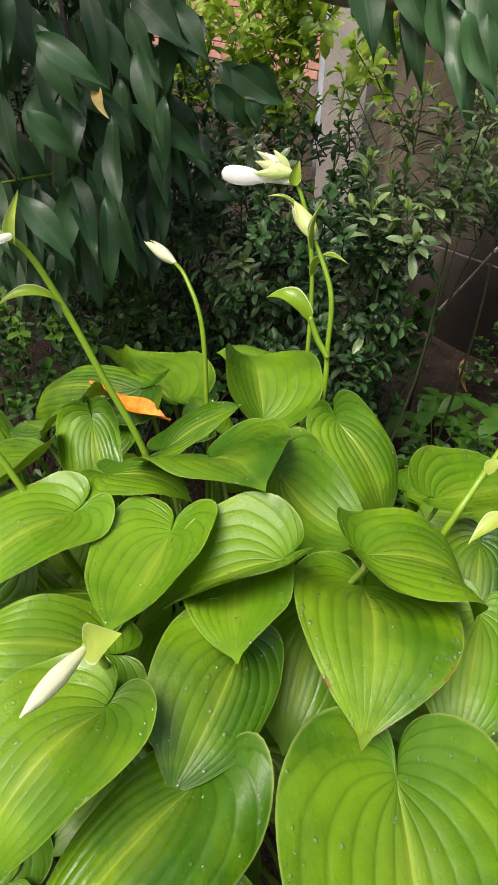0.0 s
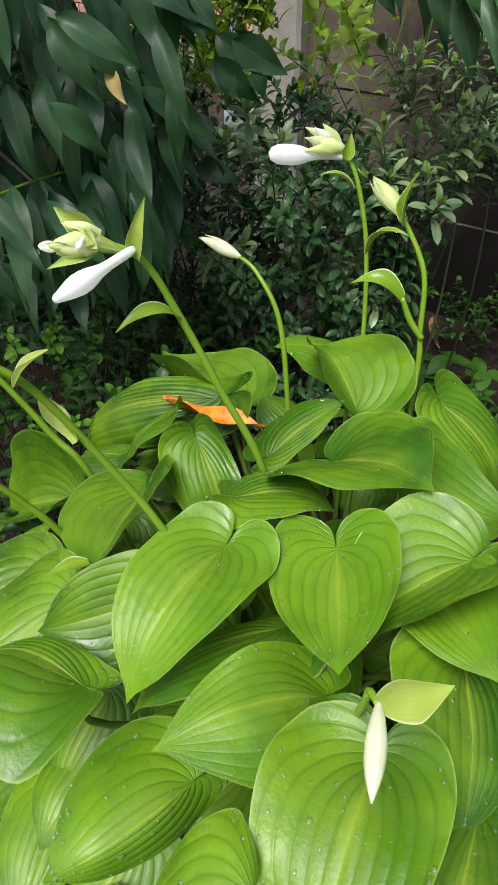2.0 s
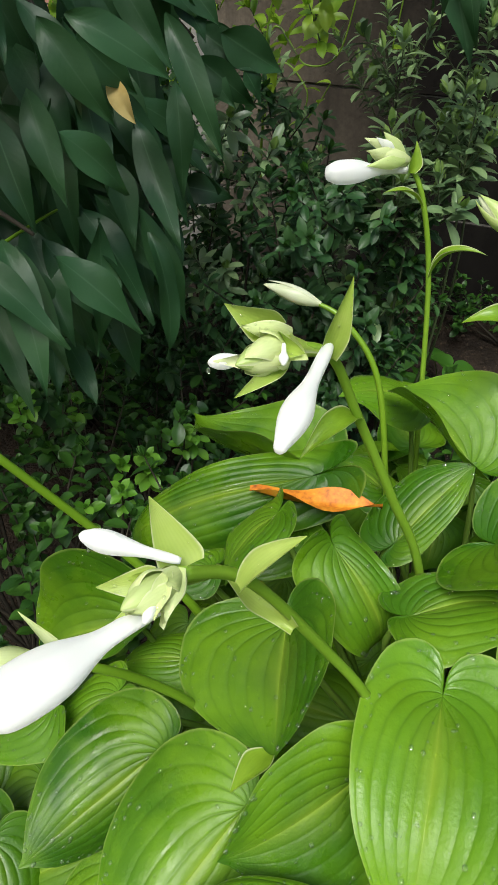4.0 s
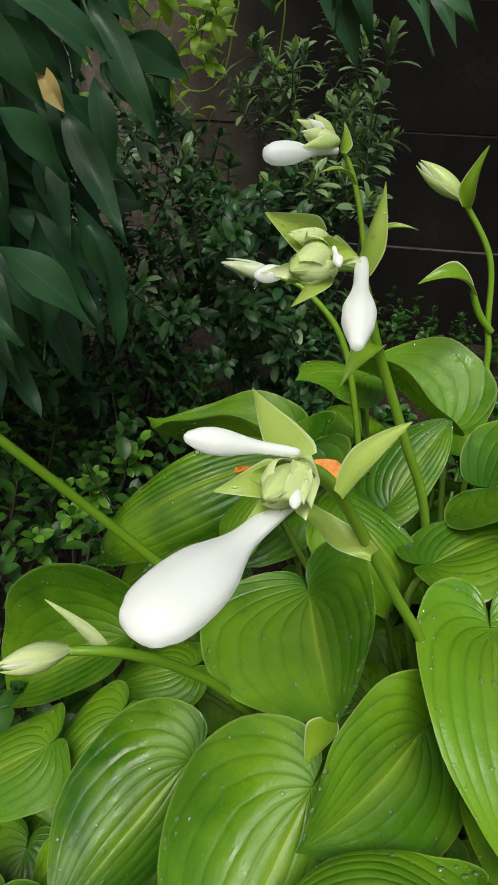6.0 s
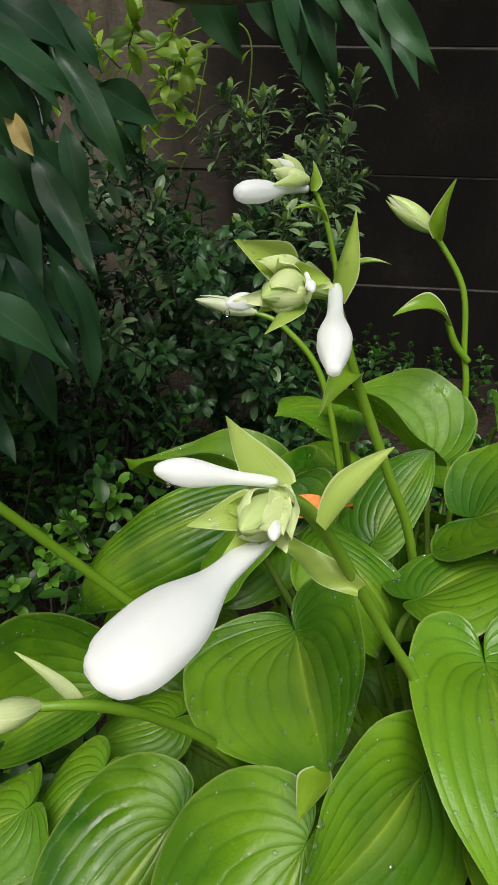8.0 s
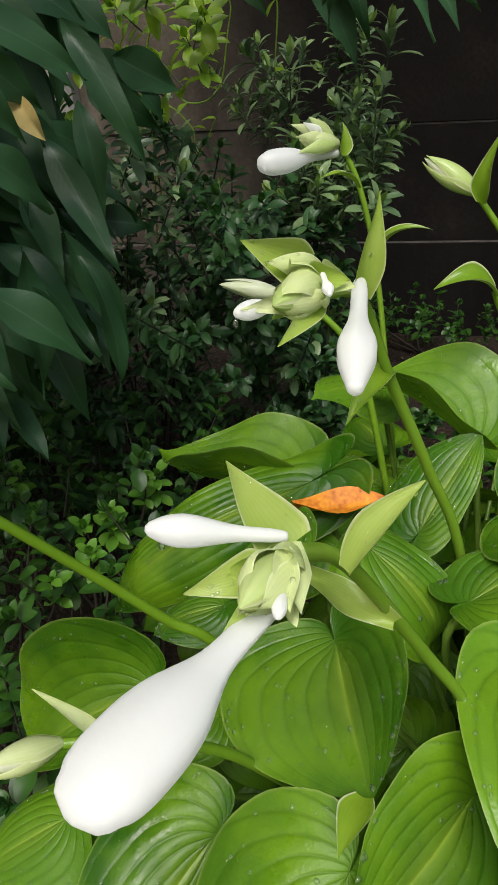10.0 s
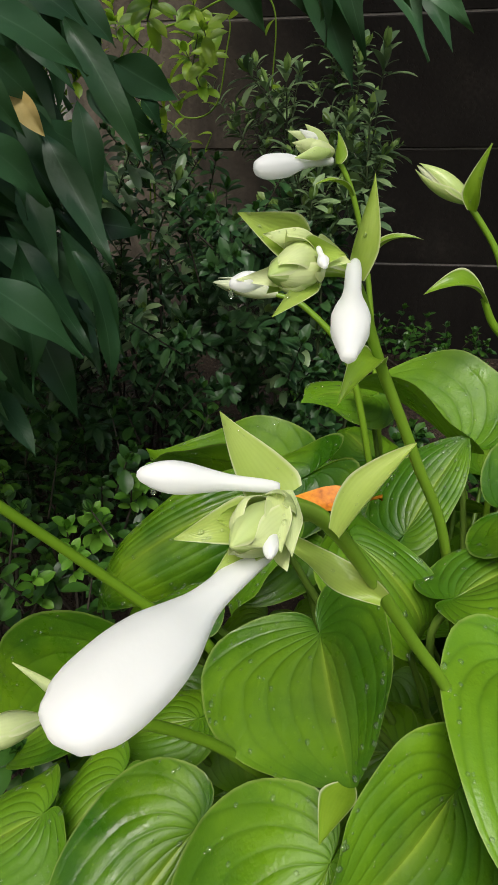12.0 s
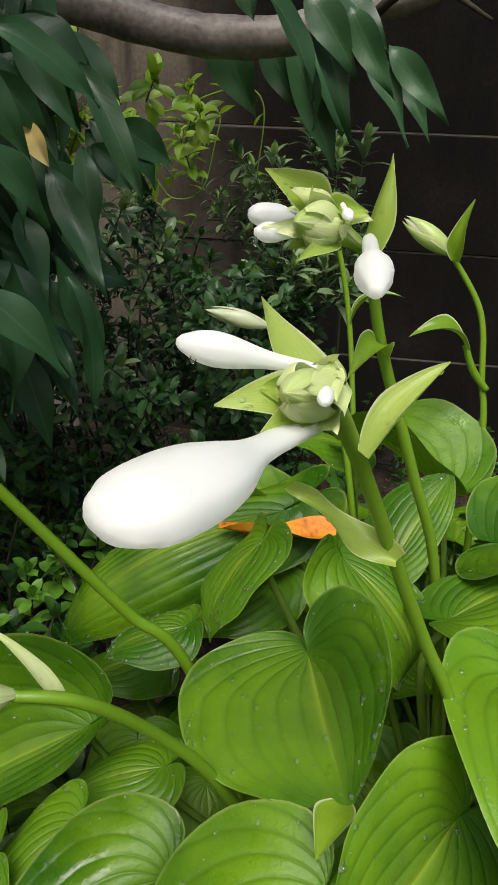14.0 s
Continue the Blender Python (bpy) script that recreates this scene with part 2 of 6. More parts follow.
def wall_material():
    """Concrete with rain streaks, browner towards the pillar: the brighter light there and the shade over the damp rest
    are painted in; darker near the soil.
    """
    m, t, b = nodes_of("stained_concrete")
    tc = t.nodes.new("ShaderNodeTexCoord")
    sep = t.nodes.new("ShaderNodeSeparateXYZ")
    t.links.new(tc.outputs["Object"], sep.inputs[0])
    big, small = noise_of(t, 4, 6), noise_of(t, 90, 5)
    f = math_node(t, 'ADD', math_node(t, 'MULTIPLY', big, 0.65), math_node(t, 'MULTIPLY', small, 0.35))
    damp_shaded = ramp(t, f, (0.3, (0.0045, 0.0038, 0.0034)), (0.55, (0.010, 0.0082, 0.0072)), (0.8, (0.03, 0.025, 0.0215)))
    dry_lit = ramp(t, f, (0.3, (0.06, 0.05, 0.038)), (0.5, (0.12, 0.1, 0.078)), (0.75, (0.2, 0.17, 0.135)))
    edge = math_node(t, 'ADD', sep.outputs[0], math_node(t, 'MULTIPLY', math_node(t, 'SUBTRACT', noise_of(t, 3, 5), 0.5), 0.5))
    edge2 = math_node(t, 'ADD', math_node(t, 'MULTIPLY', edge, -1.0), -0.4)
    # paints the wall lit beside the pillar and shaded further along
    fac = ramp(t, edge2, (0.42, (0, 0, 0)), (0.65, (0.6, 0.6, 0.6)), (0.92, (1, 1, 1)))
    # darker towards the bottom
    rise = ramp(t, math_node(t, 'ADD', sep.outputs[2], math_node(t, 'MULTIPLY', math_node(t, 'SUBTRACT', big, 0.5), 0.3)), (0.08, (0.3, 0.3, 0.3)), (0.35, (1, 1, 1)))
    run = t.nodes.new("ShaderNodeMapping")
    run.inputs["Scale"].default_value = (9.0, 1.0, 0.8)
    t.links.new(tc.outputs["Object"], run.inputs["Vector"])
    streak = add(t, "ShaderNodeTexNoise", Scale=1.6, Detail=5.0)
    t.links.new(run.outputs[0], streak.inputs["Vector"])
    c = mix(t, math_node(t, 'MULTIPLY', fac, rise), damp_shaded, dry_lit)
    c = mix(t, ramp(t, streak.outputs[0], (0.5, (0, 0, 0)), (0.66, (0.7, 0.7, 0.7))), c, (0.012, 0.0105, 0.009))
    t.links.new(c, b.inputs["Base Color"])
    b.inputs["Roughness"].default_value = 0.8
    b.inputs["Specular IOR Level"].default_value = 0.15
    vor = add(t, "ShaderNodeTexVoronoi", Scale=110.0)
    t.links.new(tc.outputs["Object"], vor.inputs["Vector"])
    pit = ramp(t, vor.outputs["Distance"], (0.12, (0, 0, 0)), (0.3, (1, 1, 1)))
    bump(t, b, math_node(t, 'ADD', f, math_node(t, 'MULTIPLY', math_node(t, 'MULTIPLY', pit, noise_of(t, 14, 3)), 0.3)), 0.75, 0.005)
    return m


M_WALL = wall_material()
M_JOINT = rough_material("pale_mortar", ((0.3, (0.09, 0.082, 0.075)), (0.7, (0.22, 0.205, 0.19))), 20, 150)
M_PILLAR = rough_material("pale_concrete", ((0.3, (0.2, 0.19, 0.17)), (0.7, (0.36, 0.345, 0.32))), 8, 160, 0.9, 0.7, 0.005)
M_SOIL = rough_material("dark_soil", ((0.3, (0.011, 0.0076, 0.005)), (0.55, (0.03, 0.02, 0.0125)), (0.75, (0.07, 0.047, 0.03))), 16, 110, 0.92, 1.0, 0.04)
M_ORANGE = rough_material("orange_leaf", ((0.34, (0.22, 0.06, 0.012)), (0.44, (0.55, 0.17, 0.015)), (0.56, (0.72, 0.27, 0.02)), (0.72, (0.78, 0.45, 0.06))), 55, 260, 0.5, 0.4, 0.001)
M_YELLOW = rough_material("yellow_leaf", ((0.3, (0.6, 0.42, 0.13)), (0.7, (0.76, 0.6, 0.26))), 40, 200, 0.55, 0.3, 0.001)
M_DRY = rough_material("dry_leaf", ((0.3, (0.2, 0.1, 0.04)), (0.7, (0.42, 0.25, 0.1))), 40, 220, 0.7, 0.4, 0.001)
M_LITTER = plain_leaf_material("leaf_litter", (0.02, 0.013, 0.008), (0.09, 0.056, 0.03), 0.8, 0.05, 40)
M_WATER, t_, b_ = nodes_of("water_drop")
gl_ = add(t_, "ShaderNodeBsdfGlossy", Roughness=0.02)
cl_ = t_.nodes.new("ShaderNodeBsdfTransparent")
# pale diffuse colour that stands in for light scattered inside the drop
scatter_ = add(t_, "ShaderNodeBsdfDiffuse", Color=(0.75, 0.9, 0.65, 1))
fr_ = add(t_, "ShaderNodeFresnel", IOR=1.42)
body_ = t_.nodes.new("ShaderNodeMixShader")
body_.inputs[0].default_value = 0.05
mx_ = t_.nodes.new("ShaderNodeMixShader")
for link in ((cl_.outputs[0], body_.inputs[1]), (scatter_.outputs[0], body_.inputs[2]), (fr_.outputs[0], mx_.inputs[0]), (body_.outputs[0], mx_.inputs[1]), (gl_.outputs[0], mx_.inputs[2]), (mx_.outputs[0], t_.nodes["Material Output"].inputs[0])):
    t_.links.new(*link)
M_BRICK = rough_material("red_brick", ((0.3, (0.3, 0.14, 0.1)), (0.7, (0.45, 0.25, 0.2))), 9, 90)
M_PLASTER = rough_material("pale_plaster", ((0.3, (0.48, 0.46, 0.44)), (0.7, (0.62, 0.6, 0.58))), 5, 60)
M_PIPE = rough_material("grey_blue_pipe", ((0.3, (0.25, 0.3, 0.36)), (0.7, (0.38, 0.42, 0.48))), 12, 100, 0.4, 0.1)
M_MOSS = rough_material("mossy_post", ((0.3, (0.1, 0.1, 0.04)), (0.7, (0.22, 0.19, 0.08))), 14, 90)


# ---- builders ----
def mesh_of(name, verts, faces, material, uv=None, smooth=True):
    me = bpy.data.meshes.new(name)
    me.from_pydata([tuple(v) for v in verts], [], [tuple(f) for f in faces])
    me.materials.append(material)
    if uv is not None:
        layer = me.uv_layers.new(name="UVMap")
        idx = np.empty(len(me.loops), dtype=np.int32)
        me.loops.foreach_get("vertex_index", idx)
        layer.data.foreach_set("uv", np.asarray(uv, dtype=np.float32)[idx].ravel())
    if smooth:
        me.polygons.foreach_set("use_smooth", [True] * len(me.polygons))
    me.update()
    return me


def thing(name, at, label, category, group="", kind=""):
    ob = new(name)
    ob.location = at
    ob.empty_display_size = 0.05
    return tagged(ob, label, category, group, kind)


def origin_of(ob):
    m = Matrix.Identity(4)
    while ob is not None:
        m = ob.matrix_basis @ m
        ob = ob.parent
    return m


def hang_on(ob, parent, world_matrix):
    ob.parent = parent
    ob.matrix_basis = origin_of(parent).inverted() @ world_matrix
    return ob


def part(name, me, parent, world_matrix=None, label="", kind=""):
    ob = new(name, me)
    hang_on(ob, parent, Matrix.Identity(4) if world_matrix is None else world_matrix)
    return tagged(ob, label, "", "", kind)


def frame_of(start, end, roll):
    """Axis along x from start to end, upper side along z, rolled by degrees."""
    a = (Vector(end) - Vector(start)).normalized()
    n = Vector((0, 0, 1)) - a * a.z
    if n.length < 1e-3:
        n = Vector((0, 1, 0))
    n.normalize()
    n = (Matrix.Rotation(radians(roll), 3, a) @ n).normalized()
    s = n.cross(a)
    m = Matrix((a, s, n)).transposed().to_4x4()
    m.translation = Vector(start)
    return m


def smooth_path(points, per=8):
    p = [Vector(q) for q in points]
    out = []
    for i in range(len(p) - 1):
        p0, p1, p2, p3 = p[max(i - 1, 0)], p[i], p[i + 1], p[min(i + 2, len(p) - 1)]
        for k in range(per):
            s = k / per
            out.append(0.5 * ((2 * p1) + (p2 - p0) * s + (2 * p0 - 5 * p1 + 4 * p2 - p3) * s * s + (3 * p1 - p0 - 3 * p2 + p3) * s ** 3))
    out.append(p[-1])
    return out


def tube(points, radii, sides=8, per=8, knobs=0.0, seed=0):
    """A round stem through the points; radii are spread along it."""
    path = smooth_path(points, per)
    n = len(path)
    rr = np.interp(np.linspace(0, 1, n), np.linspace(0, 1, len(radii)), radii)
    rng = np.random.RandomState(seed)
    verts, faces = [], []
    side = None
    for i, q in enumerate(path):
        d = (path[min(i + 1, n - 1)] - path[max(i - 1, 0)]).normalized()
        if side is None:
            side = d.orthogonal().normalized()
        side = (side - d * side.dot(d)).normalized()
        up = d.cross(side)
        for k in range(sides):
            a = 2 * math.pi * k / sides
            r = rr[i] * (1 + knobs * rng.uniform(-1, 1))
            verts.append(q + (side * math.cos(a) + up * math.sin(a)) * r)
    for i in range(n - 1):
        for k in range(sides):
            k2 = (k + 1) % sides
            faces.append((i * sides + k, i * sides + k2, (i + 1) * sides + k2, (i + 1) * sides + k))
    faces.append(tuple(range(sides))[::-1])
    faces.append(tuple((n - 1) * sides + k for k in range(sides)))
    return verts, faces


def spread(points, n=240):
    """A fine table of a smooth line through the points, for np.interp."""
    p = smooth_path([(*q, 0) for q in points], n // len(points))
    return np.array([(q.x, q.y) for q in p]).T


# the margin of a heart-shaped leaf, from the notch at the stalk round a lobe to the tip: how far along, how far out
HEART_ALONG = spread([(0, 0), (0.03, -0.11), (0.07, -0.19), (0.12, -0.205), (0.19, -0.13), (0.28, 0.02), (0.38, 0.19), (0.52, 0.42), (0.67, 0.64), (0.82, 0.82), (0.92, 0.925), (0.965, 0.966), (1, 1)])
HEART_OUT = spread([(0, 0), (0.03, 0.03), (0.07, 0.17), (0.12, 0.45), (0.19, 0.77), (0.28, 0.95), (0.38, 1.0), (0.52, 0.95), (0.67, 0.78), (0.82, 0.45), (0.92, 0.15), (0.965, 0.045), (1, 0.0)])


# how far the side veins have spread from the midrib, along the blade
VEIN_FAN = ((0.0, 0.15, 0.32, 0.55), (0.55, 0.74, 0.9, 1.0))


def hosta_surface(u, v, length, wl, wr, arch, fold, cup, wave, droop, phase):
    """Height field of a ribbed heart-shaped leaf: u from the stalk to the tip, v across from -1 to 1."""
    w = np.where(v > 0, wl, wr)
    a = np.abs(v)
    out = np.interp(u, *HEART_OUT) + 0.002
    lat = v * w * out
    axial = length * (u + (np.interp(u, *HEART_ALONG) - u) * a ** 1.5)
    k = axial / length
    ahead, behind = (k + np.sqrt(k * k + 0.006)) / 2, (np.sqrt(k * k + 0.006) - k) / 2
    z = arch * length * 4 * ahead * (1 - k)
    z = z - droop * length * np.clip(k - 0.6, 0, 1) ** 2
    soft = 0.14 * (wl + wr) * 0.5
    z = z + fold * (np.sqrt(lat ** 2 + soft ** 2) - soft) - cup * lat ** 2 / ((wl + wr) * 0.5)
    z = z + 0.3 * length * behind * a ** 1.5
    swing = np.clip(u * 5, 0, 1) * np.clip((1 - u) * 3, 0, 1)
    z = z + wave * length * a ** 2.5 * np.sin(u * 9 + phase + (v > 0) * 1.7) * swing
    z = z + 0.011 * length * a ** 4 * np.sin(u * 21 + phase * 3 + (v > 0) * 2.3) * swing
    full = np.clip(out, 0, 1)
    vein = a / np.interp(u, *VEIN_FAN)
    rib = np.abs(np.sin((vein ** 0.92 + 0.012 * np.sin(u * 7 + phase) * a) * math.pi * 5.5))
    depth = 0.015 + 0.003 * np.sin(phase * 5)
    z = z + depth * length * rib * (1 - a ** 6) * full * np.clip(u * 6, 0, 1) * (1 - u) ** 1.15 * (0.5 + 0.5 * a)
    z = z + 0.006 * length * np.sin(u * 11 + 2.2 * v + phase) * np.sin(v * 4.5 + phase * 2) * full
    z = z - 0.006 * length * np.exp(-(v / 0.06) ** 2) * (1 - u)
    return axial, lat, z


HOSTA_AT = (-0.40, 0.34, 0.0)
hosta = thing("hosta_plant", HOSTA_AT, "large wet green hosta clump with ribbed heart-shaped leaves and white buds", "plant")
leaf_count = [0]


def hosta_leaf(base, tip, roll, wl, wr, arch=0.07, fold=0.16, cup=0.55, wave=0.03, droop=0.35, spots=False, drops=110):
    i = leaf_count[0] = leaf_count[0] + 1
    rng = np.random.RandomState(100 + i)
    length = (Vector(tip) - Vector(base)).length
    phase = rng.uniform(0, 6)
    wave = wave * rng.uniform(0.6, 1.4)
    nu, nv = 32, 71
    us = np.linspace(0, 1, nu) ** 1.7
    vs = np.linspace(-1, 1, nv)
    u, v = np.meshgrid(us, vs, indexing="ij")
    args = (length, wl, wr, arch, fold, cup, wave, droop, phase)
    x, y, z = hosta_surface(u, v, *args)
    verts = np.stack([x, y, z], -1).reshape(-1, 3)
    faces = [(a * nv + b, (a + 1) * nv + b, (a + 1) * nv + b + 1, a * nv + b + 1) for a in range(nu - 1) for b in range(nv - 1)]
    uv = np.stack([u, v * 0.5 + 0.5], -1).reshape(-1, 2)
    me = mesh_of("leaf", verts, faces, M_HOSTA_SPOT if spots else M_HOSTA, uv)
    m = frame_of(base, tip, roll)
    leaf = part("leaf", me, hosta, m, "large leaf with a browned tip" if spots else "")
    # channelled stalk down to the crown
    b = Vector(base)
    crown = Vector(HOSTA_AT) + Vector((rng.uniform(-0.09, 0.09), rng.uniform(-0.09, 0.09), 0.01))
    a = (Vector(tip) - b).normalized()
    out = b - a * 0.012 - Vector((0, 0, 0.05))
    mid = (out * 0.5 + crown * 0.5) + Vector((0, 0, 0.05))
    tv, tf = tube([b + a * 0.004 - Vector((0, 0, 0.004)), out, mid, crown], [0.0028, 0.0032, 0.004, 0.006], 6, 5)
    part("leaf_stalk", mesh_of("leaf_stalk", tv, tf, M_PETIOLE), leaf)
    # beads of water on the upper side
    if drops:
        dv, df = [], []
        for _ in range(drops):
            du = rng.uniform(0.08, 0.93)
            dvv = rng.uniform(-0.97, 0.97) if rng.rand() < 0.5 else rng.choice([-1, 1]) * rng.uniform(0.8, 0.97)
            cx, cy, cz = (float(q) for q in hosta_surface(np.array(du), np.array(dvv), *args))
            r = 0.0005 + 0.0016 * rng.rand() ** 2.2
            st = rng.uniform(0.8, 1.5)
            o = len(dv)
            for ring, (h, rad) in enumerate(((-0.1, 1.0), (0.24, 0.88), (0.44, 0.55))):
                for q in range(7):
                    an = 2 * math.pi * q / 7
                    dv.append((cx + math.cos(an) * rad * r * st, cy + math.sin(an) * rad * r, cz + h * r))
            dv.append((cx, cy, cz + 0.52 * r))
            for ring in range(2):
                for q in range(7):
                    q2 = (q + 1) % 7
                    df.append((o + ring * 7 + q, o + ring * 7 + q2, o + ring * 7 + 7 + q2, o + ring * 7 + 7 + q))
            df += [(o + 14 + q, o + 14 + (q + 1) % 7, o + 21) for q in range(7)]
        part("rainwater", mesh_of("rainwater", dv, df, M_WATER), leaf, m, "clear beads of rain water", "stuff")
    return leaf


def blade(length, width, nu=12, nv=6, arch=0.1, fold=0.25, droop=0.2, twist=0.0, peak=0.42, wave=0.0, seed=0, sharp=0.85):
    """A pointed leaf along x: verts and faces."""
    rng = np.random.RandomState(seed)
    ph = rng.uniform(0, 6)
    verts, faces = [], []
    width = max(width, 0.002)
    for i in range(nu + 1):
        u = i / nu
        w = width * 0.5 * (math.sin(math.pi * u ** (math.log(0.5) / math.log(peak)))) ** sharp + 0.0004
        for j in range(nv + 1):
            v = -1 + 2 * j / nv
            y = v * w
            z = arch * length * 4 * u * (1 - u) - droop * length * u * u + fold * abs(y) + wave * length * abs(v) * math.sin(9 * u + ph + (v > 0) * 2)
            a = twist * u
            verts.append((length * u, y * math.cos(a) - (fold * abs(y)) * math.sin(a), z + y * math.sin(a)))
    for i in range(nu):
        for j in range(nv):
            faces.append((i * (nv + 1) + j, (i + 1) * (nv + 1) + j, (i + 1) * (nv + 1) + j + 1, i * (nv + 1) + j + 1))
    return verts, faces


def sheath(length, width, hug=1.0, arch=0.08, peak=0.3, foot=0.5, twist=0.0, curl=0.0, nu=16, nv=10, wave=0.0, seed=0, blunt=1.55):
    """A pointed bract along x, curved across: hug is half the angle of its arc, above 0 hollow on the upper side."""
    ph = np.random.RandomState(seed).uniform(0, 6)
    verts, faces = [], []
    for i in range(nu + 1):
        u = i / nu
        if u < peak:
            w = foot + (1 - foot) * math.sin(u / peak * math.pi / 2)
        else:
            s = (u - peak) / (1 - peak)
            w = max(1 - s ** blunt, 0.0) * (1 - 0.25 * s)
        w = width * 0.5 * w + 0.00025
        for j in range(nv + 1):
            v = -1 + 2 * j / nv
            a = v * abs(hug)
            y = w * math.sin(a) / abs(hug)
            z = w * (1 - math.cos(a)) / hug
            z += arch * length * 4 * u * (1 - u) + curl * length * u ** 3 + wave * length * abs(v) * math.sin(8 * u + ph + (v > 0) * 2)
            t = twist * u
            verts.append((length * u, y * math.cos(t) - z * math.sin(t) * 0.4, z + y * math.sin(t)))
    for i in range(nu):
        for j in range(nv):
            faces.append((i * (nv + 1) + j, (i + 1) * (nv + 1) + j, (i + 1) * (nv + 1) + j + 1, i * (nv + 1) + j + 1))
    return verts, faces, [(i / nu, j / nv) for i in range(nu + 1) for j in range(nv + 1)]


RAIN_ON = {}


def bead(at, along, across, r, verts, faces):
    """A low dome of rain added to a mesh, on the side of a bract that faces the open garden."""
    x, up = along.normalized(), along.cross(across).normalized()
    if up.y > 0:
        up = -up
    y = up.cross(x)
    o = len(verts)
    for h, w in ((-0.1, 1.0), (0.26, 0.86), (0.46, 0.5)):
        for k in range(8):
            verts.append(tuple(at + x * (r * w * math.cos(k * math.pi / 4)) + y * (0.8 * r * w * math.sin(k * math.pi / 4)) + up * (h * r)))
    verts.append(tuple(at + up * (0.52 * r)))
    for i in range(2):
        for k in range(8):
            faces.append((o + i * 8 + k, o + i * 8 + (k + 1) % 8, o + i * 8 + 8 + (k + 1) % 8, o + i * 8 + 8 + k))
    faces.extend((o + 16 + k, o + 16 + (k + 1) % 8, o + 24) for k in range(8))


def bract(base, tip, width, roll, parent, material=None, arch=0.08, hug=1.0, label="", **kw):
    length = (Vector(tip) - Vector(base)).length
    v, f, uv = sheath(length, width, hug, arch, wave=kw.pop("wave", 0.012), seed=int(abs(base[0]) * 9000), **kw)
    m = frame_of(base, tip, roll)
    rng = np.random.RandomState(int(abs(base[1]) * 90000) % 9999 + 5)
    wet = RAIN_ON.setdefault(parent, ([], []))
    for _ in range(6):
        q = rng.randint(2, 15) * 11 + rng.randint(1, 10)
        at, ahead, beside = (m @ Vector(v[k]) for k in (q, q + 11, q + 1))
        bead(at, ahead - at, beside - at, 0.0004 + 0.0009 * rng.rand() ** 2, *wet)
    return part("bract", mesh_of("bract", v, f, material or M_BRACT, uv), parent, m, label)


def bud(base, tip, profile, material, parent, name="bud", bend=0.0, label="", flat=1.0, roll=0):
    """A closed flower: rings of the given (place, radius) along a bent axis, with six shallow petal grooves."""
    length = (Vector(tip) - Vector(base)).length
    sides, n = 24, 40
    verts, faces = [], []
    us = [p for p, _ in profile]
    rs = [r for _, r in profile]
    for i in range(n + 1):
        u = i / n
        r = float(np.interp(u, us, rs))
        if i not in (0, n):
            near = min(0.08, u, 1 - u)
            r = float(np.mean(np.interp(u + near * np.linspace(-1, 1, 9), us, rs)))
        for k in range(sides):
            a = 2 * math.pi * k / sides
            q = r * (1 - 0.05 * abs(math.cos(3 * a)) ** 8 * min(1, u * 4))
            verts.append((length * u, q * math.cos(a), q * math.sin(a) * flat + bend * length * 4 * u * (1 - u)))
    for i in range(n):
        for k in range(sides):
            k2 = (k + 1) % sides
            faces.append((i * sides + k, i * sides + k2, (i + 1) * sides + k2, (i + 1) * sides + k))
    faces.append(tuple(range(sides))[::-1])
    faces.append(tuple(n * sides + k for k in range(sides)))
    uv = [(i / n, k / sides) for i in range(n + 1) for k in range(sides)]
    return part(name, mesh_of(name, verts, faces, material, uv), parent, frame_of(base, tip, roll), label)


def pointed_bud(base, tip, radius, parent, seed=0, inner=None, outer=None, split=0.25):
    """A green bud: a pale core wrapped in three overlapping pointed bracts whose tips part."""
    rng = np.random.RandomState(seed)
    a, e = Vector(base), Vector(tip)
    d = (e - a).normalized()
    core = bud(a, a + (e - a) * 0.94, swell(SPINDLE, radius * 0.72), inner or M_CALYX, parent)
    side = d.orthogonal().normalized()
    for k in range(3):
        r = Matrix.Rotation(k * 2.1 + seed, 3, d) @ side
        foot = a + r * radius * 0.2
        end = a + (e - a) * rng.uniform(0.9, 1.03) + r * radius * split
        x = (end - foot).normalized()
        z = (r - x * r.dot(x)).normalized()
        m = Matrix((x, z.cross(x), z)).transposed().to_4x4()
        m.translation = foot
        ln = (end - foot).length
        v, f, uv = sheath(ln, radius * 2.1, -1.2, 0.62 * radius / ln, 0.4, 0.3, rng.uniform(-0.1, 0.1), wave=0.006, seed=k)
        part("bract", mesh_of("bract", v, f, outer or (M_BRACT if k else M_CALYX), uv), parent, m)
    return core


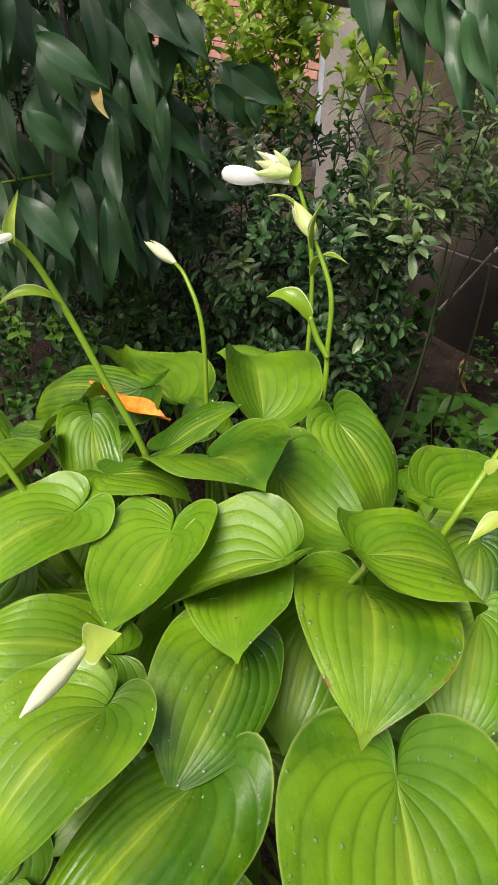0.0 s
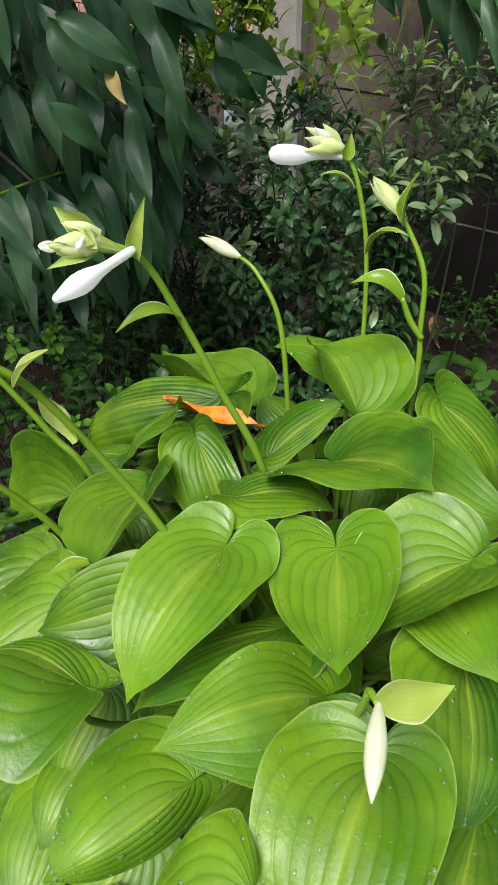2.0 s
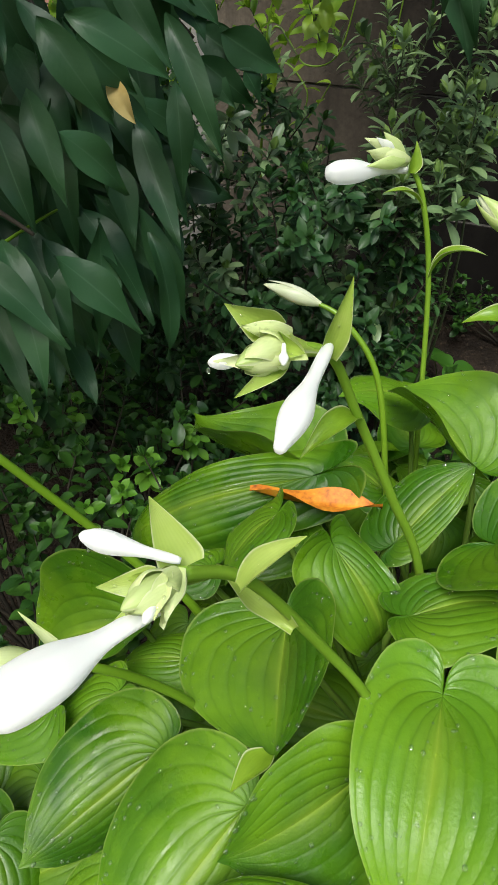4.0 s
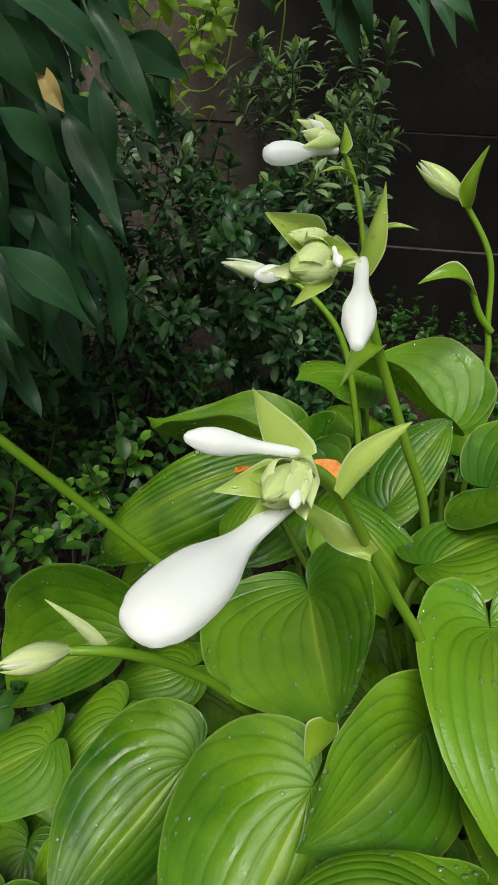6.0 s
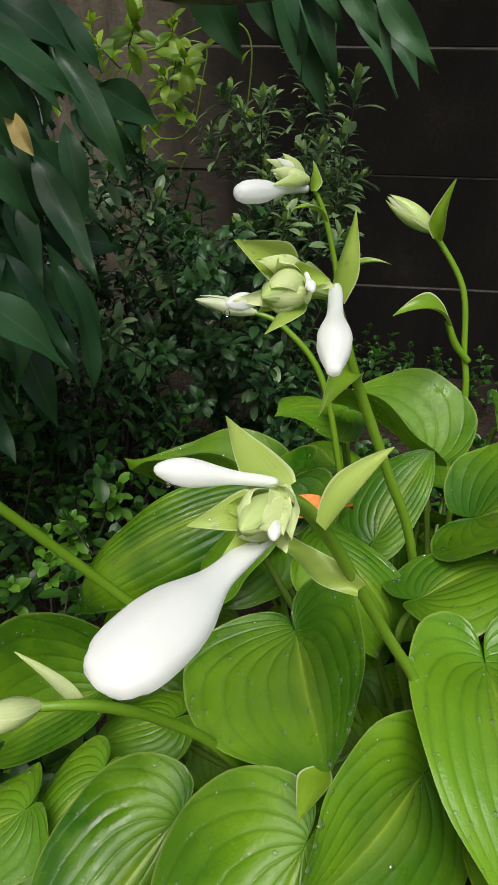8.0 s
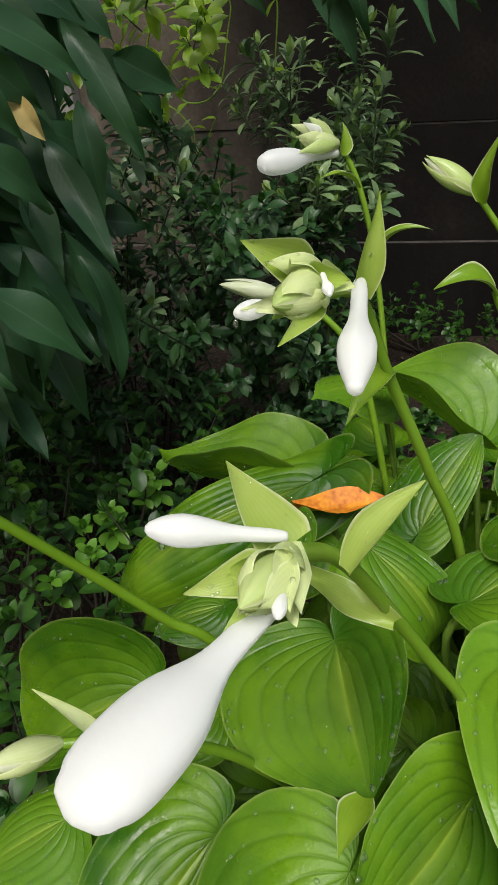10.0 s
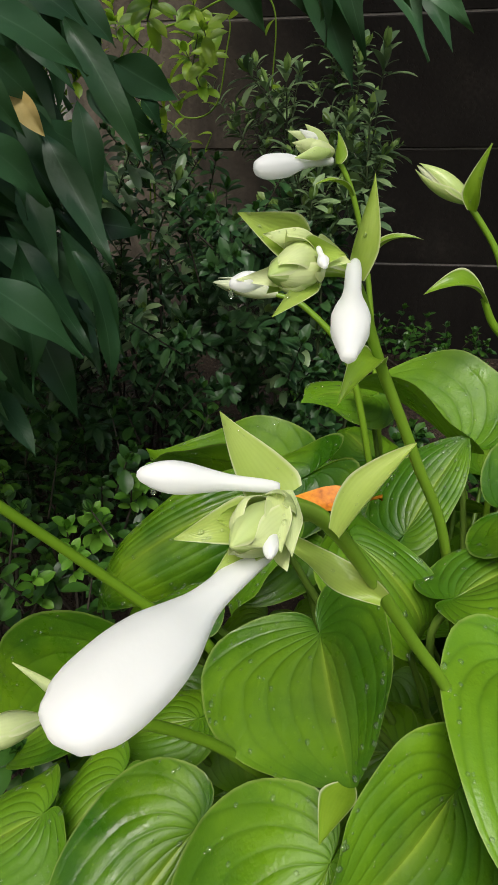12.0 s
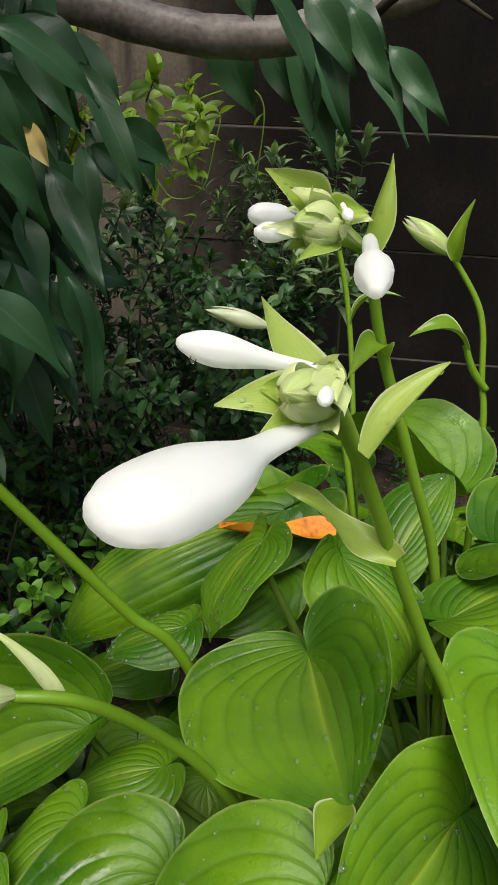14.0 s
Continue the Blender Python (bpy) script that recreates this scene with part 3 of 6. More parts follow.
def rosette(base, tip, radius, parent, count=5, seed=0, turn=0.0):
    """A fat pale bud head: an egg wrapped in broad blunt bracts, with a crinkled collar behind them."""
    rng = np.random.RandomState(seed)
    a, e = Vector(base), Vector(tip)
    d = (e - a).normalized()
    full = (e - a).length
    bud(a, a + (e - a) * 0.97, swell(EGG, radius * 0.84), M_CORE, parent)
    side = d.orthogonal().normalized()
    for k in range(count + 3):
        collar = k >= count
        r = Matrix.Rotation(k * 2.3 + turn, 3, d) @ side
        ln = full * (rng.uniform(0.5, 0.68) if collar else rng.uniform(0.8, 0.98))
        foot = a + r * radius * (0.6 if collar else 0.45)
        end = a + d * ln + r * radius * (rng.uniform(0.95, 1.25) if collar else rng.uniform(0.2, 0.75))
        x = (end - foot).normalized()
        z = (r - x * r.dot(x)).normalized()
        m = Matrix((x, z.cross(x), z)).transposed().to_4x4()
        m.translation = foot
        ln = (end - foot).length
        v, f, uv = sheath(ln, radius * (rng.uniform(1.7, 2.1) if collar else rng.uniform(1.5, 2.2)), -1.15, (0.3 if collar else 0.58 + 0.05 * k) * radius / ln, 0.5, 0.75,
                          rng.uniform(-0.2, 0.2), 0.22 if collar else -0.02, wave=0.08 if collar else 0.05, seed=k + seed, blunt=2.0 if collar else 2.4)
        part("bract", mesh_of("bract", v, f, M_BRACT if collar and k % 2 else M_CALYX, uv), parent, m)


def stalk(points, radii, label=""):
    """A flower stalk of the hosta, from its foot between the leaves."""
    v, f = tube(points, radii, 10, 8)
    return part("flower_stalk", mesh_of("flower_stalk", v, f, M_STALK), hosta, None, label)


def leaf_cloud(places, shape, material, name):
    """Many small leaves as one mesh. places: (foot, direction, up, length)."""
    tv, tf = shape
    tv = np.array(tv)
    nv = len(tv)
    verts = np.empty((len(places) * nv, 3))
    faces = []
    for i, (p, d, up, ln) in enumerate(places):
        d = Vector(d).normalized()
        up = Vector(up)
        up = up - d * up.dot(d)
        up = up.normalized() if up.length > 1e-4 else d.orthogonal().normalized()
        s = up.cross(d)
        basis = np.array((d, s, up))
        verts[i * nv:(i + 1) * nv] = tv * ln @ basis + np.array(p)
        faces.extend(tuple(q + i * nv for q in f) for f in tf)
    return mesh_of(name, verts, faces, material)


SMALL = blade(1.0, 0.44, 6, 4, 0.05, 0.3, 0.2, peak=0.57, sharp=0.62)
NARROW = blade(1.0, 0.33, 7, 4, 0.06, 0.25, 0.22, peak=0.62, sharp=0.5)
ROUND = blade(1.0, 0.58, 6, 4, 0.04, 0.25, 0.16, peak=0.56, sharp=0.58)


def shoot_leaves(rng, start, end, leaf, step, places, young, spread=1.0, lift=0.0):
    """Leaves in open turns along a shoot, with a tuft at its tip whose last leaves are young and upright."""
    a, b = Vector(start), Vector(end)
    axis = b - a
    ln = axis.length
    d = axis.normalized()
    side = d.orthogonal().normalized()
    n = max(3, int(ln / step))
    ang = rng.uniform(0, 6)
    for i in range(n + 1):
        s = i / n
        p = a + axis * s
        k = (1 if rng.rand() < 0.45 else 2) if s < 0.8 else 3
        for j in range(k):
            ang += 2.4 + rng.uniform(-0.7, 0.7)
            r = Matrix.Rotation(ang, 3, d) @ side
            rise = rng.uniform(0.1, 0.55) + lift + (0.7 if s > 0.86 else 0.0)
            way = r * spread + d * rise + Vector((0, 0, rng.uniform(-0.3, 0.2)))
            places.append((p + d * rng.uniform(-0.004, 0.004), way, d + Vector((0, 0, 0.6)), leaf * rng.uniform(0.6, 1.25) * (0.8 if s > 0.9 else 1)))
    for j in range(4):
        ang += 2.4
        r = Matrix.Rotation(ang, 3, d) @ side
        young.append((b, r * rng.uniform(0.15, 0.5) + d, d + r, leaf * rng.uniform(0.4, 0.75)))


def shrub(name, at, label, shoots, stem_feet, leaf, material, shape, seed, step=0.012, category="shrub", woody=0.12, lift=0.0, wood=None, fresh=None):
    """A shrub from shoots (start, end): woody stems lead to them from the feet."""
    rng = np.random.RandomState(seed)
    top = thing(name, at, label, category)
    places, young, sv, sf = [], [], [], []

    def join(v, f):
        o = len(sv)
        sv.extend(v)
        sf.extend(tuple(q + o for q in g) for g in f)

    for start, end in shoots:
        foot = min(stem_feet, key=lambda q: (Vector(q) - Vector(start)).length + rng.uniform(0, 0.1))
        f, s, e = Vector(foot), Vector(start), Vector(end)
        mid = f * 0.4 + s * 0.6 + Vector((rng.uniform(-0.04, 0.04), rng.uniform(-0.04, 0.04), 0.04 - 0.1 * rng.rand()))
        join(*tube([s, (s + e) / 2, e], [0.0016, 0.0013, 0.0009], 5, 3))
        if rng.rand() < woody:
            join(*tube([f, mid, s], [0.004, 0.003, 0.0017], 5, 4))
        shoot_leaves(rng, start, end, leaf, step, places, young, 1.0, lift)
    part("wood", mesh_of("wood", sv, sf, wood or M_TWIG), top, None, "", "stuff")
    part("foliage", leaf_cloud(places, shape, material, "foliage"), top, None, "", "stuff")
    part("young_leaves", leaf_cloud(young, shape, fresh or material, "young_leaves"), top, None, "", "stuff")
    return top


def random_shoots(seed, n, low, high, length, lean=(0, 0, 1), wild=0.7, keep=lambda p: True):
    rng = np.random.RandomState(seed)
    out = []
    for _ in range(n):
        p = Vector([rng.uniform(a, b) for a, b in zip(low, high)])
        if not keep(p):
            continue
        d = Vector(lean) + Vector((rng.uniform(-wild, wild), rng.uniform(-wild, wild), rng.uniform(-0.3, 0.3)))
        out.append((p, p + d.normalized() * length * rng.uniform(0.6, 1.3)))
    return out


# ---- ground and walls ----
def ground():
    n = 90
    xs = np.sign(np.linspace(-1, 1, n)) * np.abs(np.linspace(-1, 1, n)) ** 4 * 60
    verts, faces = [], []
    for i, gx in enumerate(xs):
        for j, gy in enumerate(xs):
            x, y = gx - 0.4, gy + 0.8
            near = math.exp(-((x + 0.4) ** 2 + (y - 0.8) ** 2) / 6)
            z = near * (0.03 * noise.noise(Vector((x * 3, y * 3, 0))) + 0.012 * noise.noise(Vector((x * 14, y * 14, 3)))) - 0.02
            verts.append((x, y, z))
    for i in range(n - 1):
        for j in range(n - 1):
            faces.append((i * n + j, (i + 1) * n + j, (i + 1) * n + j + 1, i * n + j + 1))
    ob = new("ground", mesh_of("ground", verts, faces, M_SOIL))
    return tagged(ob, "dark damp garden soil with litter", "ground", "", "structure")


ground()

WALL_Y = 1.95


def box(lo, hi, bevel=0.004, seed=None):
    bm = bmesh.new()
    bmesh.ops.create_cube(bm, size=1.0)
    for v in bm.verts:
        v.co = Vector([lo[k] + (v.co[k] + 0.5) * (hi[k] - lo[k]) for k in range(3)])
    if bevel:
        bmesh.ops.bevel(bm, geom=bm.edges[:], offset=bevel, segments=1, affect='EDGES')
    return bm


def bm_mesh(name, bm, material):
    me = bpy.data.meshes.new(name)
    bm.to_mesh(me)
    bm.free()
    me.materials.append(material)
    return me


def garden_wall():
    wall = new("wall_back", bm_mesh("wall_back", box((-1.6, WALL_Y + 0.002, -0.1), (3.0, WALL_Y + 0.2, 1.9), 0.002), M_JOINT))
    tagged(wall, "dark damp concrete panel wall with painted-in shade and thin pale joints", "wall", "", "structure")
    levels = [-0.05, 0.295, 0.625, 0.942, 1.27, 1.6, 1.93]
    edges = [-1.41, 0.9, 3.0]
    for a in range(len(levels) - 1):
        for b in range(len(edges) - 1):
            out = (0.0, 0.0, 0.004, 0.0, 0.003, 0.0)[a]
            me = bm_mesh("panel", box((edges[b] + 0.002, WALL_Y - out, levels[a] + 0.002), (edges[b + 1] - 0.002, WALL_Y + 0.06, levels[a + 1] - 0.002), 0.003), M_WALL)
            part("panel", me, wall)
    post = new("wall_pillar", bm_mesh("wall_pillar", box((-1.59, WALL_Y - 0.06, -0.1), (-1.41, WALL_Y + 0.2, 2.1), 0.012), M_PILLAR))
    tagged(post, "pale rough concrete pillar at the wall's end", "pillar", "", "structure")


garden_wall()

# ---- litter on the bare soil ----
def litter():
    rng = np.random.RandomState(31)
    bit = blade(1.0, 0.45, 4, 2, 0.12, 0.3, 0.1)
    places = []
    for k in range(3600):
        p = (rng.uniform(-1.35, 0.5), rng.uniform(0.95, 1.92), rng.uniform(-0.014, 0.01))
        an = rng.uniform(0, 6.3)
        places.append((p, (math.cos(an), math.sin(an), rng.uniform(-0.1, 0.35)), (rng.uniform(-0.6, 0.6), rng.uniform(-0.6, 0.6), 1), 0.004 + 0.013 * rng.rand() ** 3))
    ob = new("leaf_litter", leaf_cloud(places, bit, M_LITTER, "leaf_litter"))
    tagged(ob, "scattered brown bits of dead leaf on damp soil", "litter", "", "stuff")


litter()

# ---- hosta leaves ----
hosta_leaf((-0.441, 0.206, 0.682), (-0.432, 0.056, 0.652), 4, 0.059, 0.053, 0.19, 0.18, -0.07, wave=-0.030, droop=0.32)
hosta_leaf((-0.360, 0.260, 0.685), (-0.295, 0.144, 0.705), 14, 0.057, 0.056, -0.06, 0.47, -0.07, wave=-0.005, droop=0.19)
hosta_leaf((-0.252, 0.304, 0.699), (-0.316, 0.198, 0.661), 16, 0.074, 0.064, 0.06, 0.43, -0.24, wave=-0.025, droop=0.23)
hosta_leaf((-0.421, 0.366, 0.675), (-0.310, 0.333, 0.737), 0, 0.079, 0.090, 0.08, 0.42, 0.15, wave=-0.084, droop=0.51)
hosta_leaf((-0.351, 0.400, 0.684), (-0.238, 0.426, 0.639), 5, 0.061, 0.074, -0.18, 0.24, -0.13, wave=-0.001, droop=-0.50)
hosta_leaf((-0.372, 0.520, 0.679), (-0.270, 0.509, 0.580), -2, 0.052, 0.049, 0.15, 0.21, 0.22, wave=-0.014, droop=0.32)
hosta_leaf((-0.451, 0.479, 0.655), (-0.561, 0.561, 0.673), 12, 0.059, 0.064, 0.09, 0.44, -0.48, wave=0.009, droop=0.26)
hosta_leaf((-0.623, 0.471, 0.598), (-0.779, 0.498, 0.599), 12, 0.091, 0.067, -0.02, 0.15, -0.65, wave=-0.035, droop=-0.52)
hosta_leaf((-0.504, 0.367, 0.639), (-0.450, 0.443, 0.696), 1, 0.045, 0.026, 0.05, 0.27, 0.30, wave=-0.000, droop=-0.12)
hosta_leaf((-0.552, 0.300, 0.693), (-0.496, 0.276, 0.593), 10, 0.028, 0.044, 0.27, 0.43, 0.49, wave=0.059, droop=0.54)
hosta_leaf((-0.594, 0.405, 0.658), (-0.802, 0.336, 0.529), -29, 0.048, 0.037, 0.21, 0.15, 0.62, wave=0.041, droop=0.51)
hosta_leaf((-0.605, 0.324, 0.684), (-0.641, 0.272, 0.626), 27, 0.037, 0.043, 0.12, 0.23, 0.40, droop=0.38)
hosta_leaf((-0.566, 0.236, 0.662), (-0.536, 0.130, 0.655), 35, 0.057, 0.081, 0.04, 0.42, 0.02, wave=0.028, droop=-0.31)
hosta_leaf((-0.303, 0.145, 0.656), (-0.374, 0.030, 0.689), -7, 0.066, 0.043, 0.20, -0.13, -0.18, wave=-0.030, droop=0.14)
hosta_leaf((-0.365, 0.188, 0.642), (-0.440, 0.064, 0.621), 36, 0.066, 0.067, 0.11, 0.22, 0.50, wave=0.027, droop=0.35)
hosta_leaf((-0.243, 0.109, 0.695), (-0.214, -0.020, 0.663), 12, 0.054, 0.064, 0.22, -0.14, -0.31, wave=-0.037, droop=0.51, spots=True)
hosta_leaf((-0.284, 0.278, 0.667), (-0.198, 0.193, 0.722), 19, 0.058, 0.043, 0.07, 0.27, 0.16, wave=0.077, droop=0.24)
hosta_leaf((-0.226, 0.227, 0.671), (-0.176, 0.110, 0.660), -22, 0.042, 0.062, 0.07, 0.24, 0.29, wave=0.004, droop=0.44)
hosta_leaf((-0.175, 0.141, 0.645), (-0.144, -0.065, 0.610), 6, 0.061, 0.039, 0.19, 0.24, 0.40, wave=0.057, droop=0.12)
hosta_leaf((-0.197, 0.354, 0.663), (-0.102, 0.235, 0.678), -9, 0.079, 0.071, 0.19, 0.07, -0.02, wave=0.018, droop=0.51, spots=True)
hosta_leaf((-0.204, 0.354, 0.703), (-0.113, 0.436, 0.637), -17, 0.074, 0.069, 0.19, 0.28, 0.13, wave=0.041, droop=0.50)
hosta_leaf((-0.080, 0.252, 0.634), (0.071, 0.106, 0.575), -18, 0.106, 0.107, 0.06, 0.14, -0.01, wave=0.000, droop=0.50)
hosta_leaf((-0.241, 0.555, 0.621), (-0.186, 0.705, 0.594), 7, 0.053, 0.057, -0.04, 0.43, -0.26, wave=0.031, droop=0.07)
hosta_leaf((-0.119, 0.455, 0.610), (-0.063, 0.336, 0.570), 0, 0.055, 0.055, 0.08, 0.18, 0.50, droop=0.35)
hosta_leaf((-0.180, 0.573, 0.580), (-0.125, 0.480, 0.530), 3, 0.050, 0.050, 0.08, 0.18, 0.50, droop=0.35)
hosta_leaf((-0.101, 0.517, 0.540), (-0.060, 0.397, 0.500), -2, 0.056, 0.056, 0.08, 0.18, 0.50, droop=0.35)
hosta_leaf((-0.231, 0.335, 0.610), (-0.172, 0.229, 0.560), 1, 0.055, 0.055, 0.08, 0.18, 0.50, droop=0.35)
hosta_leaf((-0.729, 0.263, 0.531), (-0.862, 0.235, 0.431), -24, 0.041, 0.062, 0.09, 0.48, -0.62, wave=0.082, droop=-0.10)
hosta_leaf((-0.479, 0.153, 0.640), (-0.552, 0.066, 0.627), -46, 0.063, 0.049, 0.05, 0.27, 0.13, wave=-0.045, droop=0.32)
hosta_leaf((-0.549, 0.105, 0.633), (-0.595, -0.019, 0.593), -21, 0.065, 0.071, -0.04, -0.01, 0.62, wave=0.031, droop=0.21)
hosta_leaf((-0.640, 0.141, 0.563), (-0.711, 0.027, 0.529), -40, 0.051, 0.058, -0.04, 0.06, 0.61, wave=0.025, droop=0.19)
hosta_leaf((-0.712, 0.185, 0.530), (-0.763, 0.117, 0.490), 4, 0.040, 0.040, 0.08, 0.18, 0.50, droop=0.35)
hosta_leaf((-0.348, 0.038, 0.659), (-0.384, -0.066, 0.663), -32, 0.027, 0.052, 0.14, -0.34, 0.66, wave=0.038, droop=0.50)
hosta_leaf((-0.467, 0.048, 0.639), (-0.581, 0.007, 0.623), 30, 0.086, 0.031, 0.22, 0.29, 0.44, wave=0.038, droop=0.50)
hosta_leaf((-0.272, 0.000, 0.685), (-0.314, -0.058, 0.608), -9, 0.063, 0.052, 0.09, 0.26, 0.60, wave=0.034, droop=0.40)
hosta_leaf((-0.760, 0.149, 0.530), (-0.838, 0.112, 0.480), -2, 0.042, 0.042, 0.08, 0.18, 0.50, droop=0.35)
hosta_leaf((-0.476, 0.267, 0.674), (-0.386, 0.310, 0.680), -17, 0.038, 0.055, 0.11, 0.43, 0.39, wave=-0.035, droop=0.51)
hosta_leaf((-0.537, 0.605, 0.630), (-0.610, 0.544, 0.660), -7, 0.046, 0.046, 0.08, 0.18, 0.50, droop=0.35)
hosta_leaf((-0.531, 0.468, 0.600), (-0.593, 0.481, 0.620), 0, 0.035, 0.035, 0.08, 0.18, 0.50, droop=0.35)
hosta_leaf((-0.598, 0.374, 0.610), (-0.665, 0.310, 0.590), -2, 0.040, 0.040, 0.08, 0.18, 0.50, droop=0.35)
hosta_leaf((-0.352, 0.246, 0.560), (-0.309, 0.170, 0.535), -2, 0.038, 0.038, 0.08, 0.18, 0.50, droop=0.35)
hosta_leaf((-0.659, 0.290, 0.620), (-0.720, 0.270, 0.600), 0, 0.029, 0.029, 0.08, 0.18, 0.50, droop=0.35)
hosta_leaf((-0.670, 0.258, 0.500), (-0.748, 0.234, 0.480), -1, 0.036, 0.036, 0.08, 0.18, 0.50, droop=0.35)
# lower leaves, deep in the clump
for k in range(52):
    rng = np.random.RandomState(300 + k)
    base = Vector((rng.uniform(-0.78, 0.0), rng.uniform(-0.1, 0.2), rng.uniform(0.36, 0.46)))
    if k >= 34:
        base = Vector((rng.uniform(-0.9, -0.66), rng.uniform(-0.02, 0.3), rng.uniform(0.3, 0.4)))
    hosta_leaf(base, base + Vector((rng.uniform(-0.05, 0.06), -0.11, rng.uniform(-0.06, 0))), rng.uniform(-15, 15), 0.056, 0.056, drops=5)
rng = np.random.RandomState(23)
for k in range(46):
    ang, far = rng.uniform(0, 2 * math.pi), rng.uniform(0.08, 0.34)
    base = Vector((-0.37 + math.cos(ang) * far * 1.15, 0.27 + math.sin(ang) * far, rng.uniform(0.36, 0.5) - 0.25 * far))
    tip = base + Vector((math.cos(ang) * 0.12, math.sin(ang) * 0.12, rng.uniform(-0.07, 0.0)))
    hosta_leaf(base, tip, rng.uniform(-20, 20), rng.uniform(0.05, 0.062), rng.uniform(0.05, 0.062), drops=6)
for k in range(34):
    rng = np.random.RandomState(700 + k)
    base = Vector((rng.uniform(-0.74, -0.42), rng.uniform(0.2, 0.52), rng.uniform(0.3, 0.44)))
    hosta_leaf(base, base + Vector((rng.uniform(-0.09, 0.03), rng.uniform(-0.1, 0.05), rng.uniform(-0.06, 0))), rng.uniform(-20, 20), 0.05, 0.05, drops=4)
for k in range(36):
    rng = np.random.RandomState(900 + k)
    base = Vector((rng.uniform(-0.62, -0.2), rng.uniform(0.5, 0.8), rng.uniform(0.34, 0.46)))
    hosta_leaf(base, base + Vector((rng.uniform(-0.06, 0.06), rng.uniform(-0.05, 0.1), rng.uniform(-0.06, 0))), rng.uniform(-20, 20), 0.05, 0.05, drops=4)

# ---- flower stalks ----
s0 = stalk([(-0.42, 0.32, 0.02), (-0.435, 0.245, 0.4), (-0.466, 0.194, 0.63), (-0.492, 0.179, 0.701), (-0.5135, 0.1676, 0.7484), (-0.5547, 0.1304, 0.8553), (-0.571, 0.092, 0.902)],
           [0.0048, 0.004, 0.0036, 0.0035, 0.0034, 0.0032, 0.0034])
s1 = stalk([(-0.41, 0.36, 0.02), (-0.44, 0.35, 0.45), (-0.477, 0.319, 0.669), (-0.5105, 0.297, 0.77), (-0.54, 0.279, 0.851), (-0.557, 0.257, 0.909), (-0.575, 0.225, 0.93)],
           [0.0051, 0.0043, 0.0039, 0.0036, 0.0034, 0.0030, 0.0026])
s2 = stalk([(-0.43, 0.37, 0.02), (-0.49, 0.43, 0.4), (-0.53, 0.455, 0.615), (-0.56, 0.475, 0.74), (-0.6, 0.485, 0.79), (-0.63, 0.49, 0.8015)],
           [0.0043, 0.0038, 0.0034, 0.0032, 0.0028, 0.0021])
s3 = stalk([(-0.43, 0.4, 0.02), (-0.5, 0.6, 0.4), (-0.53, 0.65, 0.62), (-0.55, 0.669, 0.758), (-0.57, 0.668, 0.84), (-0.588, 0.664, 0.879)],
           [0.0043, 0.0038, 0.0034, 0.0032, 0.0031, 0.0026])
s4 = stalk([(-0.4, 0.42, 0.02), (-0.4, 0.5, 0.4), (-0.408, 0.538, 0.673), (-0.418, 0.55, 0.745), (-0.43, 0.56, 0.81), (-0.466, 0.565, 0.862)],
           [0.0043, 0.0038, 0.0036, 0.0032, 0.0031, 0.0026])
s6 = stalk([(-0.43, 0.3, 0.02), (-0.54, 0.22, 0.4), (-0.606, 0.161, 0.618), (-0.636, 0.138, 0.685), (-0.664, 0.112, 0.734), (-0.691, 0.1, 0.746)],
           [0.0043, 0.0038, 0.0036, 0.0034, 0.0032, 0.0026])
s7 = stalk([(-0.45, 0.33, 0.02), (-0.58, 0.26, 0.4), (-0.641, 0.23, 0.635), (-0.678, 0.218, 0.691), (-0.709, 0.207, 0.739), (-0.76, 0.18, 0.83)],
           [0.0051, 0.0043, 0.0039, 0.0037, 0.0034, 0.0030])

WHITE_BIG = [(0, 0.34), (0.34, 0.36), (0.42, 0.46), (0.51, 0.76), (0.63, 0.97), (0.76, 1.0), (0.9, 0.94), (0.965, 0.72), (0.99, 0.45), (1, 0.14)]
WHITE_BUD = [(0, 0.25), (0.06, 0.4), (0.35, 0.46), (0.52, 0.72), (0.68, 1.0), (0.82, 0.96), (0.92, 0.68), (0.98, 0.42), (1, 0.15)]
SPINDLE = [(0, 0.3), (0.2, 0.72), (0.45, 1.0), (0.68, 0.88), (0.86, 0.5), (1, 0.06)]
EGG = [(0, 0.45), (0.18, 0.8), (0.42, 1.0), (0.66, 0.9), (0.86, 0.55), (1, 0.08)]
FUNNEL = [(0, 0.36), (0.35, 0.5), (0.7, 0.85), (0.92, 1.0), (1, 0.9)]
CUP = [(0, 0.55), (0.35, 0.75), (0.7, 1.0), (1, 0.95)]
WHITE_HANG = [(0, 0.3), (0.06, 0.44), (0.28, 0.45), (0.4, 0.46), (0.5, 0.64), (0.6, 0.92), (0.69, 1.0), (0.8, 0.86), (0.9, 0.56), (0.945, 0.43), (0.98, 0.44), (1, 0.26)]


def hanging_drop(r):
    verts, faces = [], []
    for i in range(9):
        a = math.pi * i / 8
        w = r * math.sin(a) * (1 - 0.35 * (1 + math.cos(a)) / 2)
        for k in range(12):
            verts.append((w * math.cos(k * math.pi / 6), w * math.sin(k * math.pi / 6), r * 1.25 * math.cos(a)))
    for i in range(8):
        for k in range(12):
            faces.append((i * 12 + k, (i + 1) * 12 + k, (i + 1) * 12 + (k + 1) % 12, i * 12 + (k + 1) % 12))
    return verts, faces


def swell(profile, radius):
    return [(u, r * radius) for u, r in profile]


